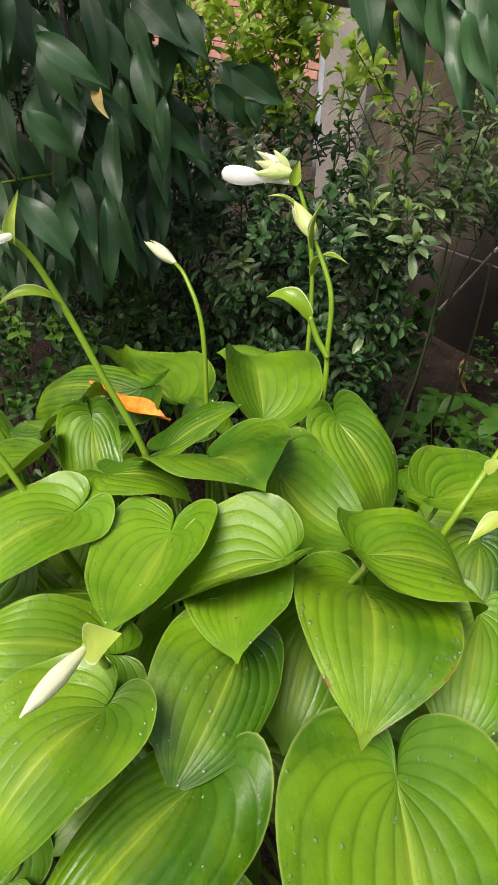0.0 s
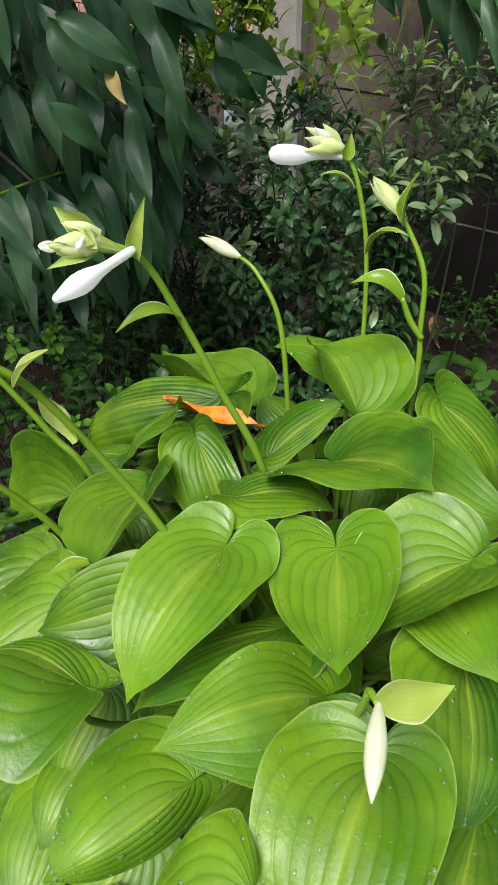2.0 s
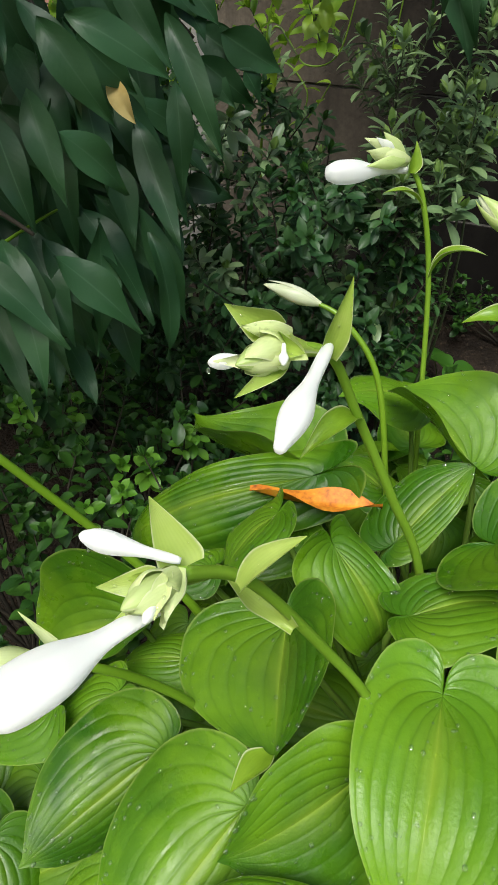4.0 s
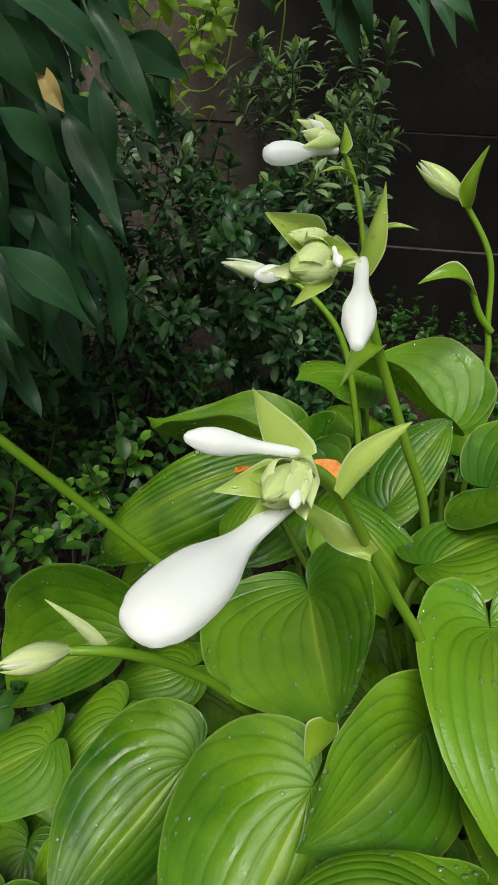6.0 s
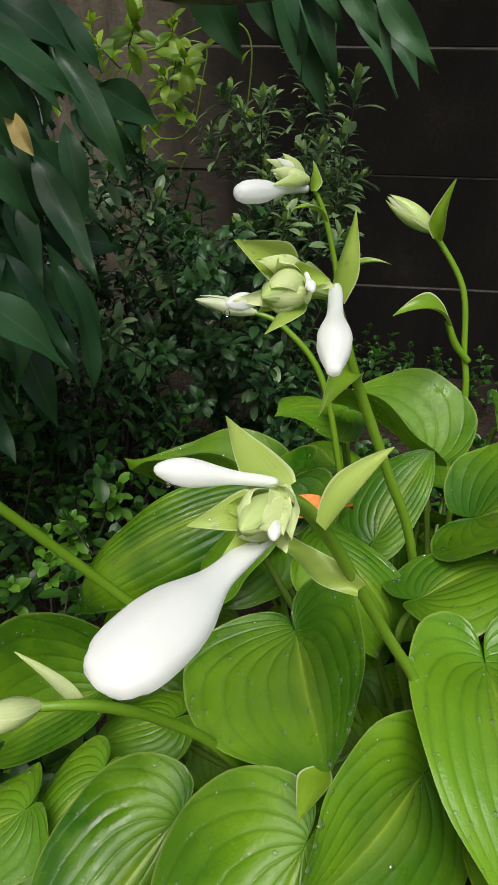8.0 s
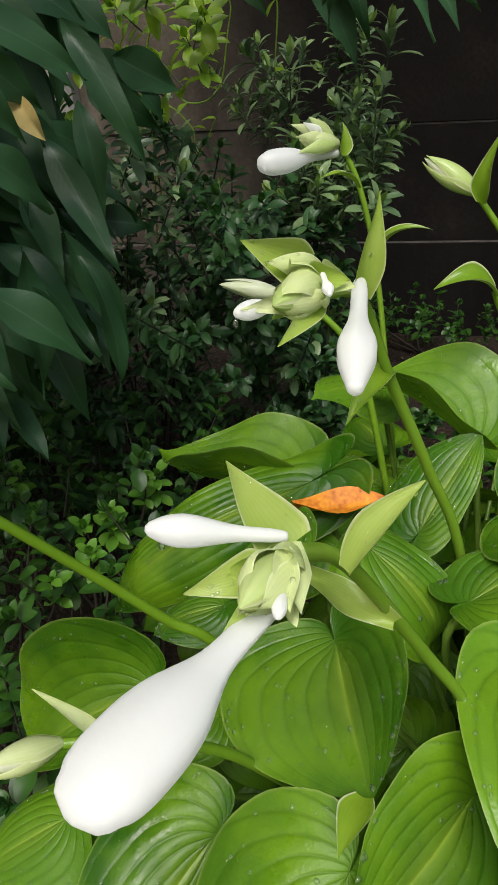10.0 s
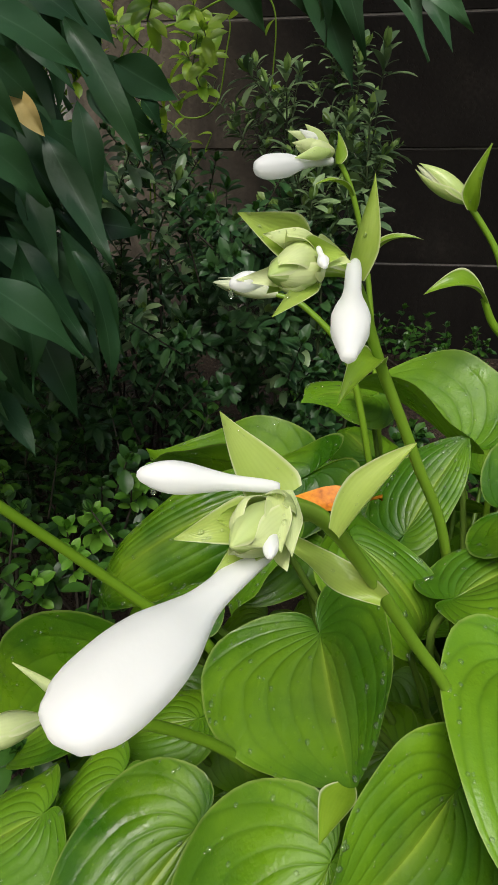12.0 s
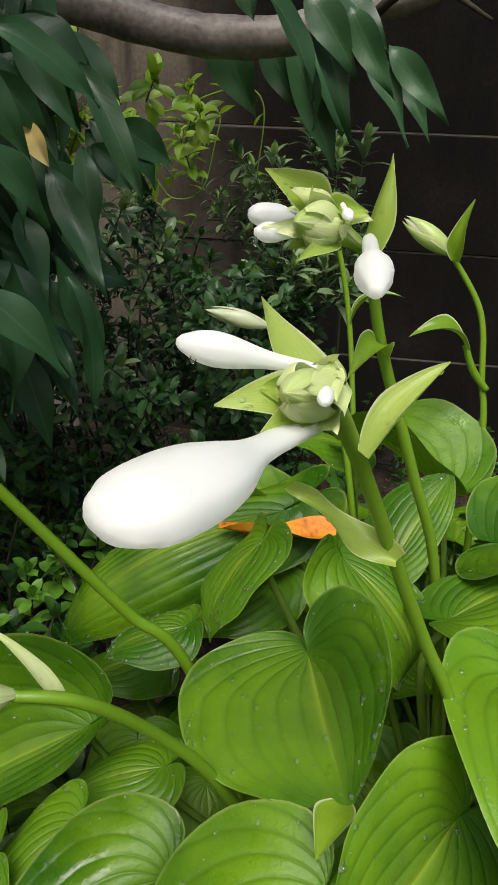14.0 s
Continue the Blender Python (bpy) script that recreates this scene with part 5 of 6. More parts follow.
tree_leaf((-0.8974, 0.6153, 0.9564), (-0.8583, 0.5884, 0.8519), 0.047, M_TREE_LEAF, 32)
tree_leaf((-0.9871, 0.4222, 1.0420), (-0.9244, 0.4049, 0.9193), 0.044, M_TREE_LEAF, 33)
tree_leaf((-1.0849, 0.4510, 1.0216), (-1.0694, 0.4322, 0.9155), 0.055, M_TREE_LEAF, -44)
tree_leaf((-0.9742, 0.4076, 1.0590), (-0.9385, 0.4138, 0.9695), 0.039, M_TREE_LEAF, 33)
tree_leaf((-0.9051, 0.5388, 1.0106), (-0.8828, 0.5151, 0.9067), 0.049, M_TREE_LEAF, -34)
tree_leaf((-1.0412, 0.5695, 0.7628), (-0.9297, 0.5905, 0.6049), 0.050, M_TREE_LEAF, 45)
tree_leaf((-0.9330, 0.6957, 0.9986), (-0.8947, 0.6684, 0.8438), 0.049, M_TREE_LEAF, 25)
tree_leaf((-0.8716, 0.4980, 0.8438), (-0.8556, 0.4411, 0.7125), 0.048, M_TREE_LEAF, -59)
tree_leaf((-0.9578, 0.3659, 0.9358), (-0.9198, 0.3273, 0.8262), 0.037, M_TREE_LEAF, -35)
tree_leaf((-0.9795, 0.3424, 0.8227), (-0.9395, 0.2840, 0.7278), 0.042, M_TREE_LEAF, -36)
tree_leaf((-0.9822, 0.7375, 0.9313), (-0.9731, 0.7079, 0.7925), 0.043, M_TREE_LEAF, -42)
tree_leaf((-0.9413, 0.4476, 0.8244), (-0.8699, 0.4040, 0.7046), 0.036, M_TREE_LEAF, 17)
tree_leaf((-1.0647, 0.6920, 1.0040), (-1.0542, 0.6351, 0.8407), 0.045, M_TREE_LEAF, -48)
tree_leaf((-1.0862, 0.4384, 0.9137), (-1.0006, 0.4512, 0.8216), 0.043, M_TREE_LEAF, 46)
tree_leaf((-0.9085, 0.5507, 0.8439), (-0.8230, 0.5698, 0.7358), 0.044, M_TREE_LEAF, 49)
tree_leaf((-0.8582, 0.6630, 0.9356), (-0.8482, 0.6447, 0.8116), 0.039, M_TREE_LEAF, -10)
tree_leaf((-1.1429, 0.4283, 0.8350), (-1.1213, 0.3703, 0.7023), 0.058, M_TREE_LEAF, -18)
tree_leaf((-1.0292, 0.5076, 1.0758), (-1.0180, 0.4782, 0.9893), 0.042, M_TREE_LEAF, -13)
tree_leaf((-0.9514, 0.4302, 0.8216), (-0.8852, 0.4510, 0.7357), 0.038, M_TREE_LEAF, 25)
tree_leaf((-0.9285, 0.5335, 0.9425), (-0.9061, 0.4967, 0.7851), 0.039, M_TREE_LEAF, -1)
tree_leaf((-0.8952, 0.5390, 0.9637), (-0.8487, 0.4904, 0.8656), 0.044, M_TREE_LEAF, -15)
tree_leaf((-0.9451, 0.4799, 1.0712), (-0.9041, 0.4510, 0.9916), 0.035, M_TREE_LEAF, -23)
tree_leaf((-1.0413, 0.6074, 0.8165), (-1.0111, 0.6078, 0.6973), 0.050, M_TREE_LEAF, 30)
tree_leaf((-1.0347, 0.4587, 0.8349), (-0.9545, 0.4436, 0.7466), 0.049, M_TREE_LEAF, 20)
tree_leaf((-0.9247, 0.4937, 0.9613), (-0.8814, 0.4650, 0.8633), 0.042, M_TREE_LEAF, 27)
tree_leaf((-1.0639, 0.4531, 0.9772), (-1.0289, 0.5055, 0.8902), 0.046, M_TREE_LEAF, 74)
tree_leaf((-1.0494, 0.5210, 0.8698), (-0.9636, 0.4714, 0.7150), 0.051, M_TREE_LEAF, -24)
tree_leaf((-0.8892, 0.5259, 0.7515), (-0.8557, 0.5103, 0.6371), 0.049, M_TREE_LEAF, 33)
tree_leaf((-0.8280, 0.5243, 0.8247), (-0.7955, 0.4943, 0.6884), 0.041, M_TREE_LEAF, -22)
tree_leaf((-0.9904, 0.5437, 1.0406), (-0.9574, 0.5815, 0.9031), 0.041, M_TREE_LEAF, 82)
tree_leaf((-1.0164, 0.5811, 0.9093), (-0.9316, 0.6033, 0.7665), 0.050, M_TREE_LEAF, 69)
tree_leaf((-0.9265, 0.4715, 0.8232), (-0.8616, 0.4770, 0.7268), 0.050, M_TREE_LEAF, 37)
tree_leaf((-0.8482, 0.5401, 0.8438), (-0.7948, 0.5498, 0.6960), 0.040, M_TREE_LEAF, 46)
tree_leaf((-0.9045, 0.5015, 1.0174), (-0.8462, 0.5139, 0.9278), 0.046, M_TREE_LEAF, 67)
tree_leaf((-1.1044, 0.5325, 1.0286), (-1.0741, 0.4842, 0.8956), 0.053, M_TREE_LEAF, -53)
tree_leaf((-1.1386, 0.5143, 0.9994), (-1.0897, 0.4744, 0.8650), 0.053, M_TREE_LEAF, -5)
tree_leaf((-1.0151, 0.6332, 0.7509), (-0.9740, 0.6021, 0.6091), 0.048, M_TREE_LEAF, -2)
tree_leaf((-1.0904, 0.5628, 0.8104), (-1.0422, 0.4905, 0.6883), 0.042, M_TREE_LEAF, 5)
tree_leaf((-1.0817, 0.6714, 1.0088), (-1.0405, 0.7012, 0.9057), 0.046, M_TREE_LEAF, 89)
tree_leaf((-1.0806, 0.5018, 0.9078), (-1.0224, 0.4826, 0.7441), 0.040, M_TREE_LEAF, -11)
tree_leaf((-1.0431, 0.4013, 0.7398), (-0.9842, 0.4328, 0.6353), 0.039, M_TREE_LEAF, 32)
tree_leaf((-1.0525, 0.4240, 0.9593), (-0.9950, 0.4227, 0.8615), 0.040, M_TREE_LEAF, 26)
tree_leaf((-1.0549, 0.4849, 1.0365), (-0.9955, 0.4737, 0.9427), 0.043, M_TREE_LEAF, 33)
tree_leaf((-0.9500, 0.5618, 0.8447), (-0.8992, 0.5122, 0.6783), 0.045, M_TREE_LEAF, -15)
tree_leaf((-1.1054, 0.5369, 0.7631), (-1.0562, 0.4821, 0.6350), 0.049, M_TREE_LEAF, -22)
tree_leaf((-1.0386, 0.6252, 0.9386), (-1.0321, 0.5716, 0.7957), 0.051, M_TREE_LEAF, -21)
tree_leaf((-0.9300, 0.4443, 0.9551), (-0.8967, 0.4281, 0.8512), 0.044, M_TREE_LEAF, 32)
tree_leaf((-0.9463, 0.7098, 0.7648), (-0.8790, 0.6324, 0.6224), 0.047, M_TREE_LEAF, -9)
tree_leaf((-0.9724, 0.6643, 0.9115), (-0.8987, 0.7172, 0.7526), 0.042, M_TREE_LEAF, 95)
tree_leaf((-1.0426, 0.5197, 0.7493), (-0.9193, 0.5504, 0.6087), 0.051, M_TREE_LEAF, 35)
tree_leaf((-0.9812, 0.4365, 1.0500), (-0.9472, 0.4681, 0.9355), 0.043, M_TREE_LEAF, 50)
tree_leaf((-0.9326, 0.5142, 1.0269), (-0.8669, 0.5236, 0.9576), 0.035, M_TREE_LEAF, 51)
tree_leaf((-1.0403, 0.5571, 0.8646), (-1.0291, 0.5385, 0.7513), 0.045, M_TREE_LEAF, -14)
tree_leaf((-1.1194, 0.5837, 1.0558), (-1.1191, 0.5647, 0.9021), 0.048, M_TREE_LEAF, -33)
tree_leaf((-0.9908, 0.6460, 1.0653), (-0.9289, 0.6443, 0.9590), 0.042, M_TREE_LEAF, 68)
tree_leaf((-0.9118, 0.6240, 0.8013), (-0.8663, 0.5770, 0.6893), 0.038, M_TREE_LEAF, 12)
tree_leaf((-1.0817, 0.4746, 0.7698), (-1.0338, 0.4211, 0.6454), 0.046, M_TREE_LEAF, -3)
tree_leaf((-1.0295, 0.4850, 0.9153), (-1.0336, 0.4484, 0.8145), 0.047, M_TREE_LEAF, -51)
tree_leaf((-0.9609, 0.5537, 0.8629), (-0.9226, 0.5296, 0.7374), 0.047, M_TREE_LEAF, 16)
tree_leaf((-1.0425, 0.4715, 1.0114), (-1.0308, 0.4638, 0.9055), 0.051, M_TREE_LEAF, 12)
tree_leaf((-0.9927, 0.6082, 1.0251), (-0.9508, 0.5883, 0.8901), 0.046, M_TREE_LEAF, 40)
tree_leaf((-0.9360, 0.3680, 0.8570), (-0.8446, 0.3778, 0.7634), 0.042, M_TREE_LEAF, 27)
tree_leaf((-1.0165, 0.6589, 0.9591), (-0.9755, 0.6251, 0.8186), 0.049, M_TREE_LEAF, -22)
tree_leaf((-0.9294, 0.6752, 0.9513), (-0.8778, 0.6879, 0.8485), 0.049, M_TREE_LEAF, 43)
tree_leaf((-1.0170, 0.5990, 0.8444), (-0.9812, 0.5915, 0.6907), 0.041, M_TREE_LEAF, 10)
tree_leaf((-1.0365, 0.6617, 0.7783), (-1.0422, 0.6031, 0.6309), 0.045, M_TREE_LEAF, -59)
tree_leaf((-0.9208, 0.6551, 1.0398), (-0.8579, 0.6599, 0.9443), 0.045, M_TREE_LEAF, 68)
tree_leaf((-0.9769, 0.5501, 0.9758), (-0.9259, 0.5727, 0.9153), 0.034, M_TREE_LEAF, 37)
tree_leaf((-1.0723, 0.6663, 0.8080), (-1.0740, 0.5975, 0.6488), 0.047, M_TREE_LEAF, -52)
tree_leaf((-0.9179, 0.6273, 0.7630), (-0.8755, 0.6185, 0.6443), 0.046, M_TREE_LEAF, 46)
tree_leaf((-1.0093, 0.5794, 0.7286), (-1.0089, 0.5161, 0.5994), 0.051, M_TREE_LEAF, -60)
tree_leaf((-0.9874, 0.7460, 0.9068), (-0.9141, 0.7559, 0.7523), 0.049, M_TREE_LEAF, 27)
tree_leaf((-0.9548, 0.6008, 0.9007), (-0.9268, 0.6205, 0.8026), 0.042, M_TREE_LEAF, 58)
tree_leaf((-0.9961, 0.7523, 0.9100), (-0.9299, 0.7837, 0.8102), 0.049, M_TREE_LEAF, 44)
tree_leaf((-0.9125, 0.5621, 0.8013), (-0.8495, 0.5278, 0.7179), 0.037, M_TREE_LEAF, 28)
tree_leaf((-0.9546, 0.6406, 0.7999), (-0.9247, 0.6200, 0.6649), 0.042, M_TREE_LEAF, -11)
tree_leaf((-1.0485, 0.6546, 0.7820), (-0.9340, 0.6443, 0.6689), 0.050, M_TREE_LEAF, 17)
tree_leaf((-0.9565, 0.6718, 0.8708), (-0.9418, 0.6259, 0.7461), 0.051, M_TREE_LEAF, -11)
tree_leaf((-0.9838, 0.7618, 0.9525), (-0.9948, 0.7445, 0.8284), 0.048, M_TREE_LEAF, -59)
tree_leaf((-1.0131, 0.7175, 1.0258), (-1.0120, 0.6759, 0.8815), 0.044, M_TREE_LEAF, -41)
tree_leaf((-0.9437, 0.5810, 0.7813), (-0.9343, 0.5104, 0.6581), 0.038, M_TREE_LEAF, -17)
tree_leaf((-0.9603, 0.6170, 1.0362), (-0.9110, 0.6554, 0.9325), 0.049, M_TREE_LEAF, 53)
tree_leaf((-0.9484, 0.6564, 0.9477), (-0.8857, 0.6328, 0.8302), 0.040, M_TREE_LEAF, 49)
tree_leaf((-0.9684, 0.6600, 0.7332), (-0.9138, 0.6113, 0.6219), 0.040, M_TREE_LEAF, 3)
tree_leaf((-0.9800, 0.5565, 0.7675), (-0.9044, 0.5712, 0.6567), 0.040, M_TREE_LEAF, 33)
tree_leaf((-0.9797, 0.5942, 0.8830), (-0.9658, 0.5496, 0.7446), 0.048, M_TREE_LEAF, -15)
tree_leaf((-0.9879, 0.6544, 0.9133), (-0.9159, 0.6777, 0.8242), 0.046, M_TREE_LEAF, 66)
tree_leaf((-0.9279, 0.6888, 0.7867), (-0.9034, 0.6242, 0.6357), 0.043, M_TREE_LEAF, 4)
tree_leaf((-0.9238, 0.6934, 0.8175), (-0.8524, 0.6393, 0.6979), 0.049, M_TREE_LEAF, -13)
tree_leaf((-0.9513, 0.7229, 0.8824), (-0.8585, 0.7052, 0.7682), 0.040, M_TREE_LEAF, 40)
tree_leaf((-0.8986, 0.5790, 0.8749), (-0.8567, 0.5403, 0.7927), 0.042, M_TREE_LEAF, -2)
tree_leaf((-0.9818, 0.5700, 0.9429), (-0.9581, 0.5228, 0.8303), 0.043, M_TREE_LEAF, -18)
tree_leaf((-0.9616, 0.6533, 0.7442), (-0.9156, 0.5932, 0.6095), 0.051, M_TREE_LEAF, -24)
tree_leaf((-0.9081, 0.7161, 1.0341), (-0.8911, 0.6883, 0.9160), 0.045, M_TREE_LEAF, -38)
tree_leaf((-1.0648, 0.6657, 0.9000), (-1.0405, 0.6084, 0.7647), 0.041, M_TREE_LEAF, -26)
tree_leaf((-0.9444, 0.6288, 0.7767), (-0.8642, 0.6271, 0.6843), 0.051, M_TREE_LEAF, 32)
tree_leaf((-0.9192, 0.6902, 1.0593), (-0.8510, 0.7147, 0.9926), 0.054, M_TREE_LEAF, 90)
tree_leaf((-0.9690, 0.6862, 1.0685), (-0.9793, 0.6591, 0.9302), 0.042, M_TREE_LEAF, -69)
tree_leaf((-1.0207, 0.5940, 0.7940), (-1.0005, 0.5517, 0.6825), 0.039, M_TREE_LEAF, -30)
tree_leaf((-0.9491, 0.7338, 1.0620), (-0.8921, 0.7570, 0.9452), 0.057, M_TREE_LEAF, 75)
tree_leaf((-0.9597, 0.6048, 0.7779), (-0.9500, 0.5429, 0.6656), 0.051, M_TREE_LEAF, -37)
tree_leaf((-1.0720, 0.6303, 0.7361), (-1.0192, 0.5664, 0.6410), 0.052, M_TREE_LEAF, 12)
part("twig", mesh_of("twig", *tube([(-0.9250, 0.3000, 0.8350), (-0.9300, 0.4000, 0.8400), (-0.9360, 0.4840, 0.8365), (-0.9470, 0.5600, 0.8260)], [0.0024, 0.002, 0.0017, 0.0012], 7, 6), M_STALK), tree, None, "thin green twig")
rng = np.random.RandomState(11)
made = 0
while made < 130:
    y = rng.uniform(0.45, 1.05)
    x = -max(0.9 + 0.12 * y, 1.26 * y) - 0.6 * rng.rand() ** 1.3
    z = rng.uniform(0.66, 1.5)
    d = Vector((rng.uniform(-0.5, 0.7), rng.uniform(-0.6, 0.3), rng.uniform(-1.6, -0.5))).normalized()
    ln = rng.uniform(0.13, 0.2)
    if z + d.z * ln < 0.5:
        continue
    tree_leaf((x, y, z), Vector((x, y, z)) + d * ln, rng.uniform(0.03, 0.042), M_TREE_LEAF)
    made += 1
for x, z, lean in ((-0.975, 1.115, 0.03), (-0.945, 1.13, 0.02), (-0.995, 1.09, 0.035), (-0.96, 1.1, -0.01), (-1.015, 1.12, 0.03)):
    tree_leaf((x, 0.78, z), (x + lean, 0.76, z - 0.13), 0.04, M_TREE_LEAF, 10)
LONG = blade(1.0, 0.27, 6, 2, 0.06, 0.25, 0.1)
# unseen leaves overhead, added to shade the wall, the shrubs and the hanging leaves
crown = []
for k in range(2900):
    p = Vector((rng.uniform(-1.0, 1.4), rng.uniform(0.8, 2.4), rng.uniform(1.35, 2.4))) if k < 900 else Vector((rng.uniform(-2.3, -0.85), rng.uniform(0.1, 0.7), rng.uniform(1.5, 2.4)))
    if k > 1700:
        p = Vector((rng.uniform(-2.4, -0.8), rng.uniform(-0.55, 0.6), rng.uniform(1.62, 2.4)))
    if p.z < 1.5 and p.y < 1.0:
        p.z += 0.25
    crown.append((p, (rng.uniform(-0.7, 0.7), rng.uniform(-0.7, 0.7), rng.uniform(-1.3, -0.3)), (rng.uniform(-1, 1), rng.uniform(-1, 1), 1), rng.uniform(0.12, 0.19)))
part("crown", leaf_cloud(crown, LONG, M_UNSEEN_CROWN, "crown"), tree, None, "", "stuff")

# ---- shrubs behind the hosta ----
KEY_SHOOTS = [((-0.6435, 0.9300, 0.7172), (-0.6631, 0.9300, 0.8346)),
              ((-0.5586, 0.9800, 0.7300), (-0.5594, 0.9800, 0.8672)),
              ((-0.5796, 0.9500, 0.7116), (-0.6276, 0.9500, 0.7753)),
              ((-0.5653, 1.0500, 0.7100), (-0.5417, 1.0500, 0.9396)),
              ((-0.6188, 0.9500, 0.6680), (-0.6820, 0.9500, 0.7412)),
              ((-0.6352, 1.0000, 0.7185), (-0.6355, 1.0000, 0.8155)),
              ((-0.6210, 1.3000, 0.6315), (-0.5982, 1.3000, 0.8238)),
              ((-0.7893, 1.5000, 0.7204), (-0.8062, 1.5000, 0.8803)),
              ((-0.7324, 1.4500, 0.7594), (-0.7086, 1.4500, 0.8705))]
KEY_SHOOTS += [((-0.7953, 1.4500, 0.6977), (-0.8891, 1.4500, 0.8371)),
               ((-0.6476, 1.2000, 0.6804), (-0.6261, 1.2000, 0.7797)),
               ((-0.5801, 1.3500, 0.6590), (-0.6509, 1.3500, 0.9475)),
               ((-0.5912, 1.3000, 0.6830), (-0.5853, 1.3000, 0.8999)),
               ((-0.5786, 1.2500, 0.6861), (-0.5547, 1.2500, 0.8406)),
               ((-0.6191, 1.2000, 0.6984), (-0.5961, 1.2000, 0.8216)),
               ((-0.6274, 1.3500, 0.8461), (-0.6531, 1.3500, 0.9541)),
               ((-0.6923, 1.1000, 0.8124), (-0.6932, 1.1000, 0.9088))]
def with_side_shoots(shoots):
    """Each leading shoot with three shorter ones that branch off it."""
    rng = np.random.RandomState(41)
    out = list(shoots)
    for a, b in shoots:
        a, b = Vector(a), Vector(b)
        for k in range(3):
            start = a + (b - a) * rng.uniform(-0.2, 0.5)
            out.append((start, start + Vector((rng.uniform(-0.06, 0.05), rng.uniform(-0.03, 0.05), rng.uniform(0.03, 0.08)))))
    return out


SPRIGS = [(-0.88, 0.46, 0.44), (-0.92, 0.43, 0.42), (-0.85, 0.59, 0.44), (-0.84, 0.61, 0.44), (-0.87, 0.52, 0.43), (-0.91, 0.51, 0.43), (-0.88, 0.53, 0.44), (-1.29, 0.41, 0.50), (-1.22, 0.41, 0.48), (-1.18, 0.34, 0.47), (-1.17, 0.42, 0.46), (-1.17, 0.51, 0.45), (-1.11, 0.55, 0.45), (-1.04, 0.60, 0.44), (-1.23, 0.51, 0.48), (-1.13, 0.49, 0.46), (-1.10, 0.56, 0.46)]
shrub("leafy_sprig_shrub", (-0.95, 0.5, 0), "light green young sprigs with small rounded leaves",
      [(Vector(p), Vector(p) + Vector((0.012, -0.012, 0.05))) for p in SPRIGS], [(-0.95, 0.5, 0), (-1.05, 0.42, 0)], 0.024, M_SPRIG, ROUND, 21, 0.012, woody=0.5)
shrub("dark_shrub", (-0.9, 0.95, 0), "dense dark green shrub with small glossy leaves",
      random_shoots(5, 680, (-1.9, 0.78, 0.05), (-0.66, 1.3, 0.78), 0.11, (0, -0.5, 0.8), keep=lambda p: p.x < -0.62 * p.y - 0.04) + random_shoots(8, 70, (-0.76, 0.9, 0.2), (-0.58, 1.1, 0.68), 0.09, (0, -0.3, 0.9)), [(-0.8, 0.95, 0), (-1.0, 1.0, 0), (-1.15, 0.9, 0), (-1.35, 1.0, 0)], 0.029, M_BOX, SMALL, 5, 0.011, fresh=M_LOW)
shrub("dark_bush", (-2.0, 1.2, 0), "tall dark green bush behind the long-leaved tree",
      random_shoots(25, 420, (-2.8, 0.7, 0.05), (-1.2, 1.9, 1.25), 0.16, (0, -0.5, 0.7), keep=lambda p: p.x < -1.34 * p.y), [(-2.0, 1.2, 0), (-2.3, 1.3, 0), (-1.7, 1.0, 0)], 0.055, M_BOX, SMALL, 25, 0.02, "bush")
shrub("grey_green_shrub", (-0.75, 1.15, 0), "wet grey-green shrub with upright leafy shoots before the wall",
      with_side_shoots(KEY_SHOOTS) + random_shoots(7, 170, (-1.0, 0.92, 0.25), (-0.56, 1.4, 0.76), 0.13, (0, -0.35, 0.9), keep=lambda p: p.z > 0.4 and p.x < -0.66 and (p.x < -0.6 * p.y - 0.02 or p.z > 0.66) and not -0.87 < p.x / p.y < -0.74 and (p.z < 0.56 or p.x < -0.88)), [(-0.7, 1.1, 0), (-0.85, 1.2, 0), (-0.62, 1.02, 0), (-0.57, 0.98, 0), (-0.6, 1.28, 0), (-0.78, 1.45, 0)], 0.041, M_GREY, NARROW, 7, 0.012, woody=0.05, lift=0.15, wood=M_SHOOT, fresh=M_FRESH)
shrub("low_shrub", (-0.95, 0.45, 0), "low green shrub with rounded leaves beside the hosta",
      random_shoots(9, 230, (-1.6, 0.15, 0.2), (-0.8, 0.85, 0.47), 0.08), [(-0.95, 0.45, 0), (-1.1, 0.4, 0), (-0.9, 0.6, 0)], 0.028, M_LOW, ROUND, 9, 0.016)
def sunlit_shoots():
    """Shoots in a fan beside the pillar, and a lower tuft nearer the tree."""
    rng = np.random.RandomState(13)
    out = []
    for k in range(116):
        y = rng.uniform(1.2, 1.45)
        if k < 66:
            p = Vector((y * rng.uniform(-1.25, -0.85), y, rng.uniform(0.7, 0.93)))
        elif k < 71:
            p = Vector((y * rng.uniform(-0.82, -0.68), y, rng.uniform(0.84, 0.96)))
        elif k >= 76:
            p = Vector((y * rng.uniform(-0.96, -0.85), y, rng.uniform(0.88, 1.08)))
        else:
            p = Vector((rng.uniform(-1.0, -0.8), y - 0.15, rng.uniform(0.86, 1.0)))
        d = Vector((rng.uniform(-0.6, 0.6), rng.uniform(-0.7, 0.2), rng.uniform(0.2, 1.0))).normalized()
        out.append((p, p + d * rng.uniform(0.05, 0.1)))
    return out


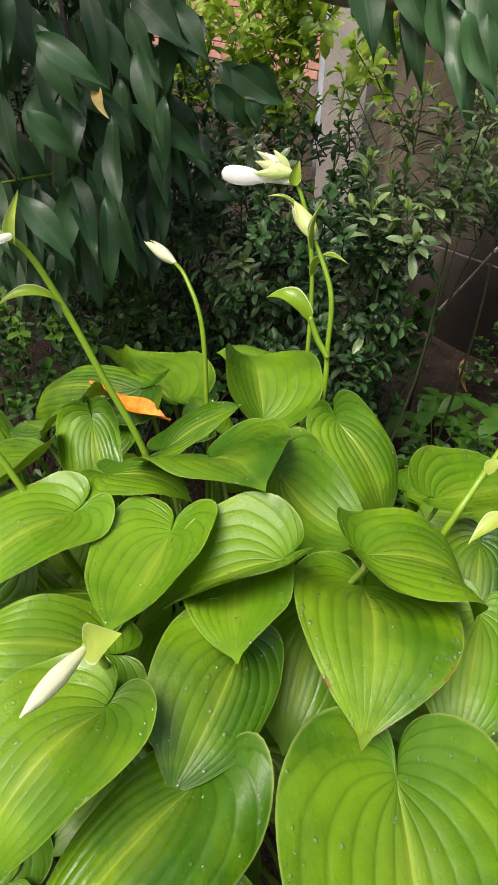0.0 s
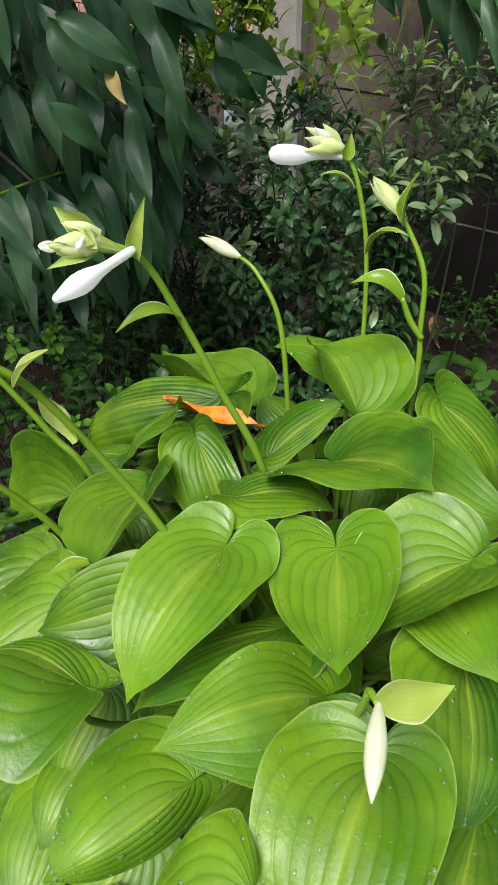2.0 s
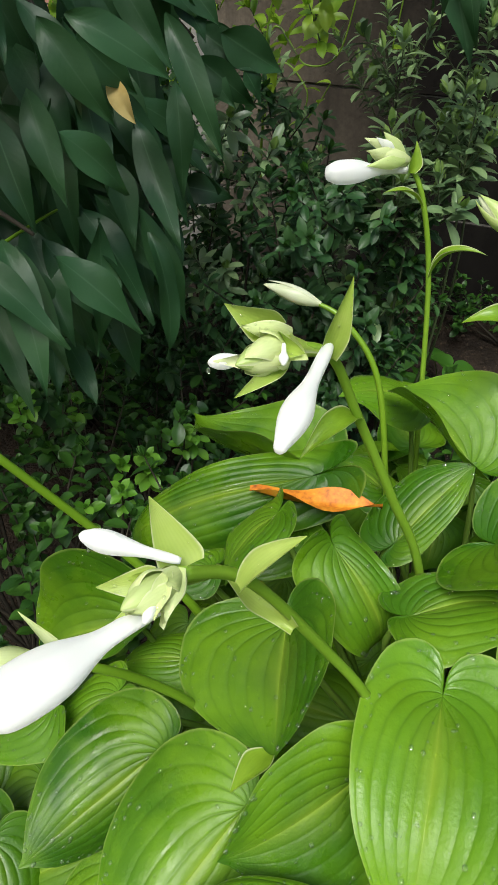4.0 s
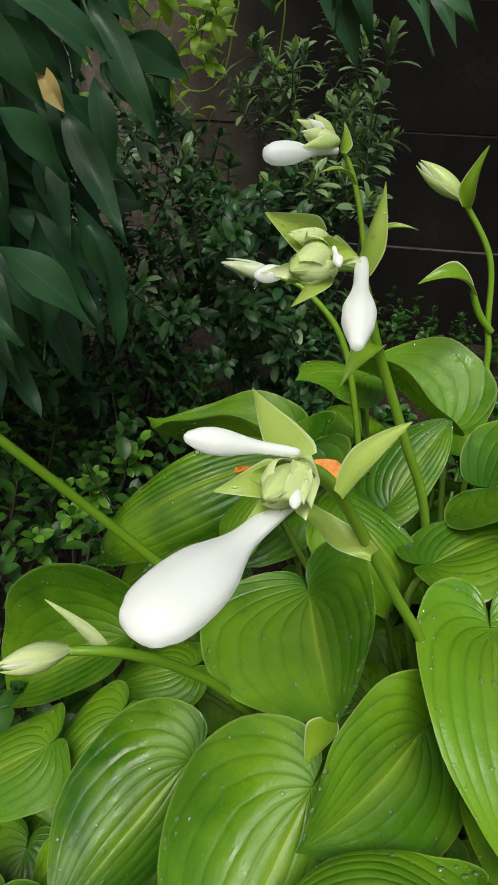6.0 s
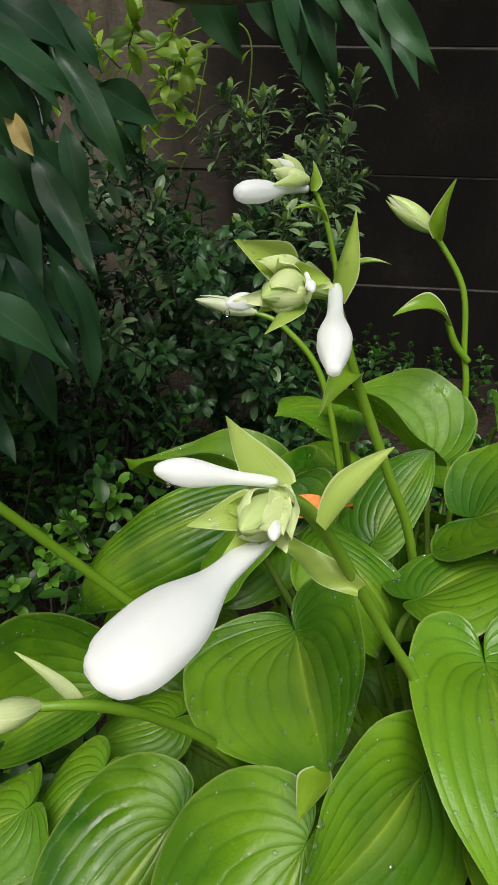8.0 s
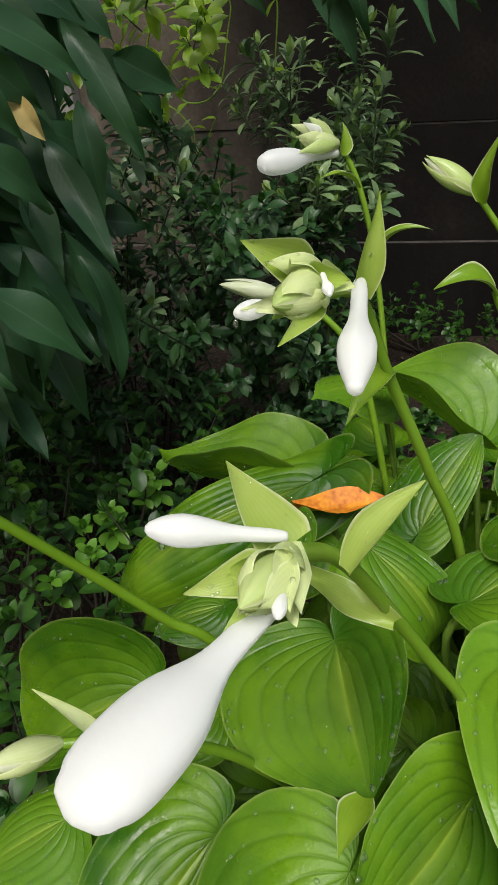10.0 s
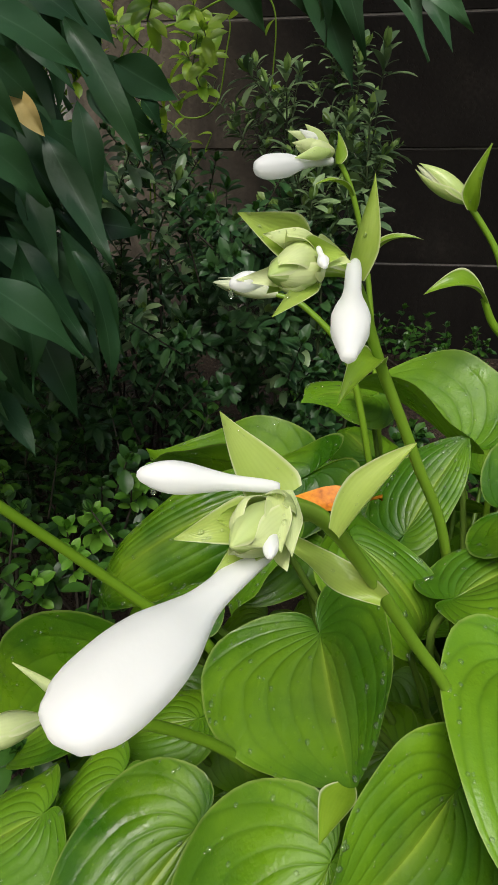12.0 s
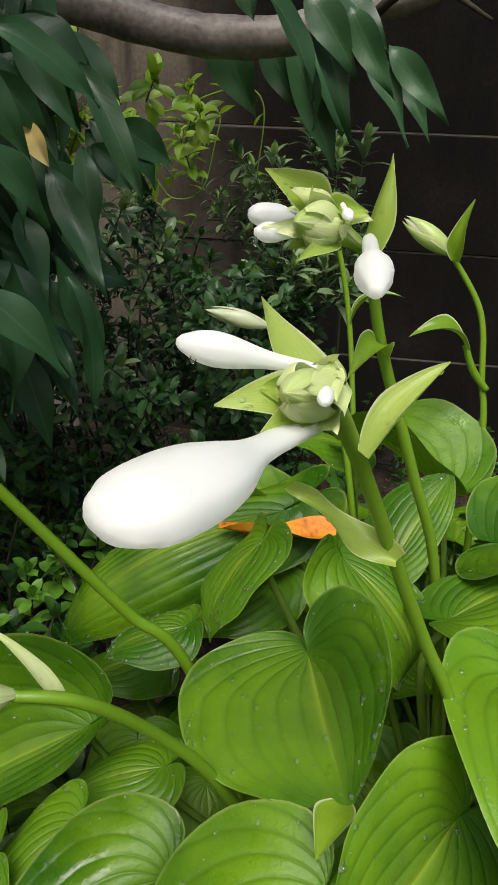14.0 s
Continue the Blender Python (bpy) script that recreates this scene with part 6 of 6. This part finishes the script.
shrub("bright_shrub", (-1.0, 1.3, 0), "light green shrub with larger sunlit leaves",
      sunlit_shoots(), [(-1.0, 1.3, 0), (-1.15, 1.35, 0)], 0.041, M_BRIGHT_LEAF, SMALL, 13, 0.013, woody=0.03, wood=M_SHOOT)
def broad_weed():
    """A low weed: thin stalks, each with three broad pointed leaves held flat."""
    rng = np.random.RandomState(17)
    top = thing("garden_weed", (WEED_AT[0][0], WEED_AT[0][1], 0), "broad-leaved dark green weed on the soil by the wall", "weed")
    shape = blade(1.0, 0.62, 10, 6, 0.05, 0.22, 0.16, peak=0.42, sharp=0.75)
    for x, y, z in WEED_AT + [(q[0] - 0.06, q[1] + 0.05, q[2] - 0.04) for q in WEED_AT]:
        x, y = x + rng.uniform(-0.03, 0.03), y + rng.uniform(-0.03, 0.03)
        head = Vector((x, y, z + rng.uniform(-0.02, 0.03)))
        part("stem", mesh_of("stem", *tube([(x + 0.02, y + 0.02, -0.02), (x + 0.015, y, z * 0.5), head], [0.0018, 0.0015, 0.0011], 6, 5), M_PETIOLE), top)
        turn = rng.uniform(0, 6)
        for k in range(3):
            a = turn + k * 2.09 + rng.uniform(-0.2, 0.2)
            ln = rng.uniform(0.055, 0.08)
            v = [tuple(q * ln for q in p) for p in shape[0]]
            part("leaf", mesh_of("leaf", v, shape[1], M_WEED), top, frame_of(head, head + Vector((math.cos(a), math.sin(a), rng.uniform(-0.25, 0.1))), rng.uniform(-15, 15)))


broad_weed()
shrub("garden_weed", WEED_TOPS[0], "leafy green weed below the grey-green shrub",
      [(Vector(p), Vector(p) + Vector((0.01, -0.02, 0.05))) for p in WEED_TOPS], [(WEED_TOPS[0][0], WEED_TOPS[0][1], 0), (WEED_TOPS[1][0], WEED_TOPS[1][1], 0)], 0.05, M_LOW, ROUND, 18, 0.02, "weed")
shrub("garden_weed", (-0.2, 1.8, 0), "small weeds growing along the wall's foot",
      random_shoots(19, 100, (-0.75, 1.68, 0.02), (0.3, 1.88, 0.12), 0.07), [(-0.4, 1.8, 0), (0.0, 1.82, 0), (0.25, 1.8, 0)], 0.03, M_LOW, ROUND, 19, 0.02, "weed")
shrub("garden_weed", (-0.2, 1.1, 0), "low dark green weeds on the soil behind the hosta",
      random_shoots(29, 90, (-0.6, 0.85, 0.03), (0.25, 1.3, 0.16), 0.09), [(-0.4, 1.0, 0), (-0.1, 1.1, 0), (0.15, 1.05, 0)], 0.038, M_LOW, ROUND, 29, 0.016, "weed")


def vine(points, seed):
    rng = np.random.RandomState(seed)
    top = thing("vine", points[0], "thin pale climbing vine with a few small leaves", "vine")
    part("stem", mesh_of("stem", *tube(points, [0.0022, 0.0016, 0.0012], 6, 8), M_STALK), top)
    for q in points[1:]:
        q = Vector(q)
        d = Vector((rng.uniform(-1, 1), rng.uniform(-1, 1), rng.uniform(-0.3, 0.6))).normalized()
        v, f = blade(0.035, 0.018, 8, 4, 0.05, 0.2, 0.1)
        part("leaf", mesh_of("leaf", v, f, M_BRIGHT_LEAF), top, frame_of(q, q + d * 0.03, rng.uniform(-30, 30)))


vine([(-0.97, 1.22, 0.6), (-0.954, 1.22, 0.92), (-0.867, 1.22, 0.981), (-0.796, 1.22, 1.009), (-0.748, 1.22, 1.012), (-0.725, 1.22, 0.975), (-0.734, 1.22, 0.872)], 1)
vine([(-1.05, 1.3, 0.6), (-1.002, 1.35, 0.86), (-0.929, 1.35, 0.808), (-0.865, 1.35, 0.827), (-0.837, 1.35, 0.92), (-0.829, 1.35, 0.97), (-0.865, 1.35, 0.981)], 2)
vine([(-1.05, 1.38, 0.5), (-1.01, 1.4, 0.781), (-0.939, 1.4, 0.752), (-0.943, 1.4, 0.688), (-0.91, 1.4, 0.727), (-0.887, 1.4, 0.768)], 3)


# ---- beyond the wall's end ----
def brick_house():
    wall = new("brick_wall", bm_mesh("brick_wall", box((-6.5, 4.6, -0.1), (-2.9, 4.9, 3.2), 0.01), M_JOINT))
    tagged(wall, "red brick house wall with pale joints behind the garden", "wall", "", "structure")
    bw, bh = 0.23, 0.07
    me = bm_mesh("brick", box((0, 0, 0), (bw - 0.01, 0.03, bh - 0.01), 0.003), M_BRICK)
    for r in range(14):
        for c in range(14):
            part("brick", me, wall, Matrix.Translation((-6.2 + c * bw + (r % 2) * bw / 2, 4.59, 0.1 + r * bh)))
    pl = new("plaster_wall", bm_mesh("plaster_wall", box((-2.9, 4.3, -0.1), (-1.9, 4.6, 3.2), 0.01), M_PLASTER))
    tagged(pl, "pale plastered wall beside the brick house", "wall", "", "structure")
    pipe = new("drain_pipe", mesh_of("drain_pipe", *tube([(-2.52, 3.05, -0.05), (-2.52, 3.05, 1.2), (-2.52, 3.05, 2.6)], [0.05, 0.05, 0.05], 16, 4), M_PIPE))
    tagged(pipe, "upright blue-grey drain pipe", "pipe")
    post = new("mossy_post", bm_mesh("mossy_post", box((-2.36, 3.0, -0.1), (-2.2, 3.16, 2.4), 0.015), M_MOSS))
    tagged(post, "weathered mossy brown post", "post")


brick_house()
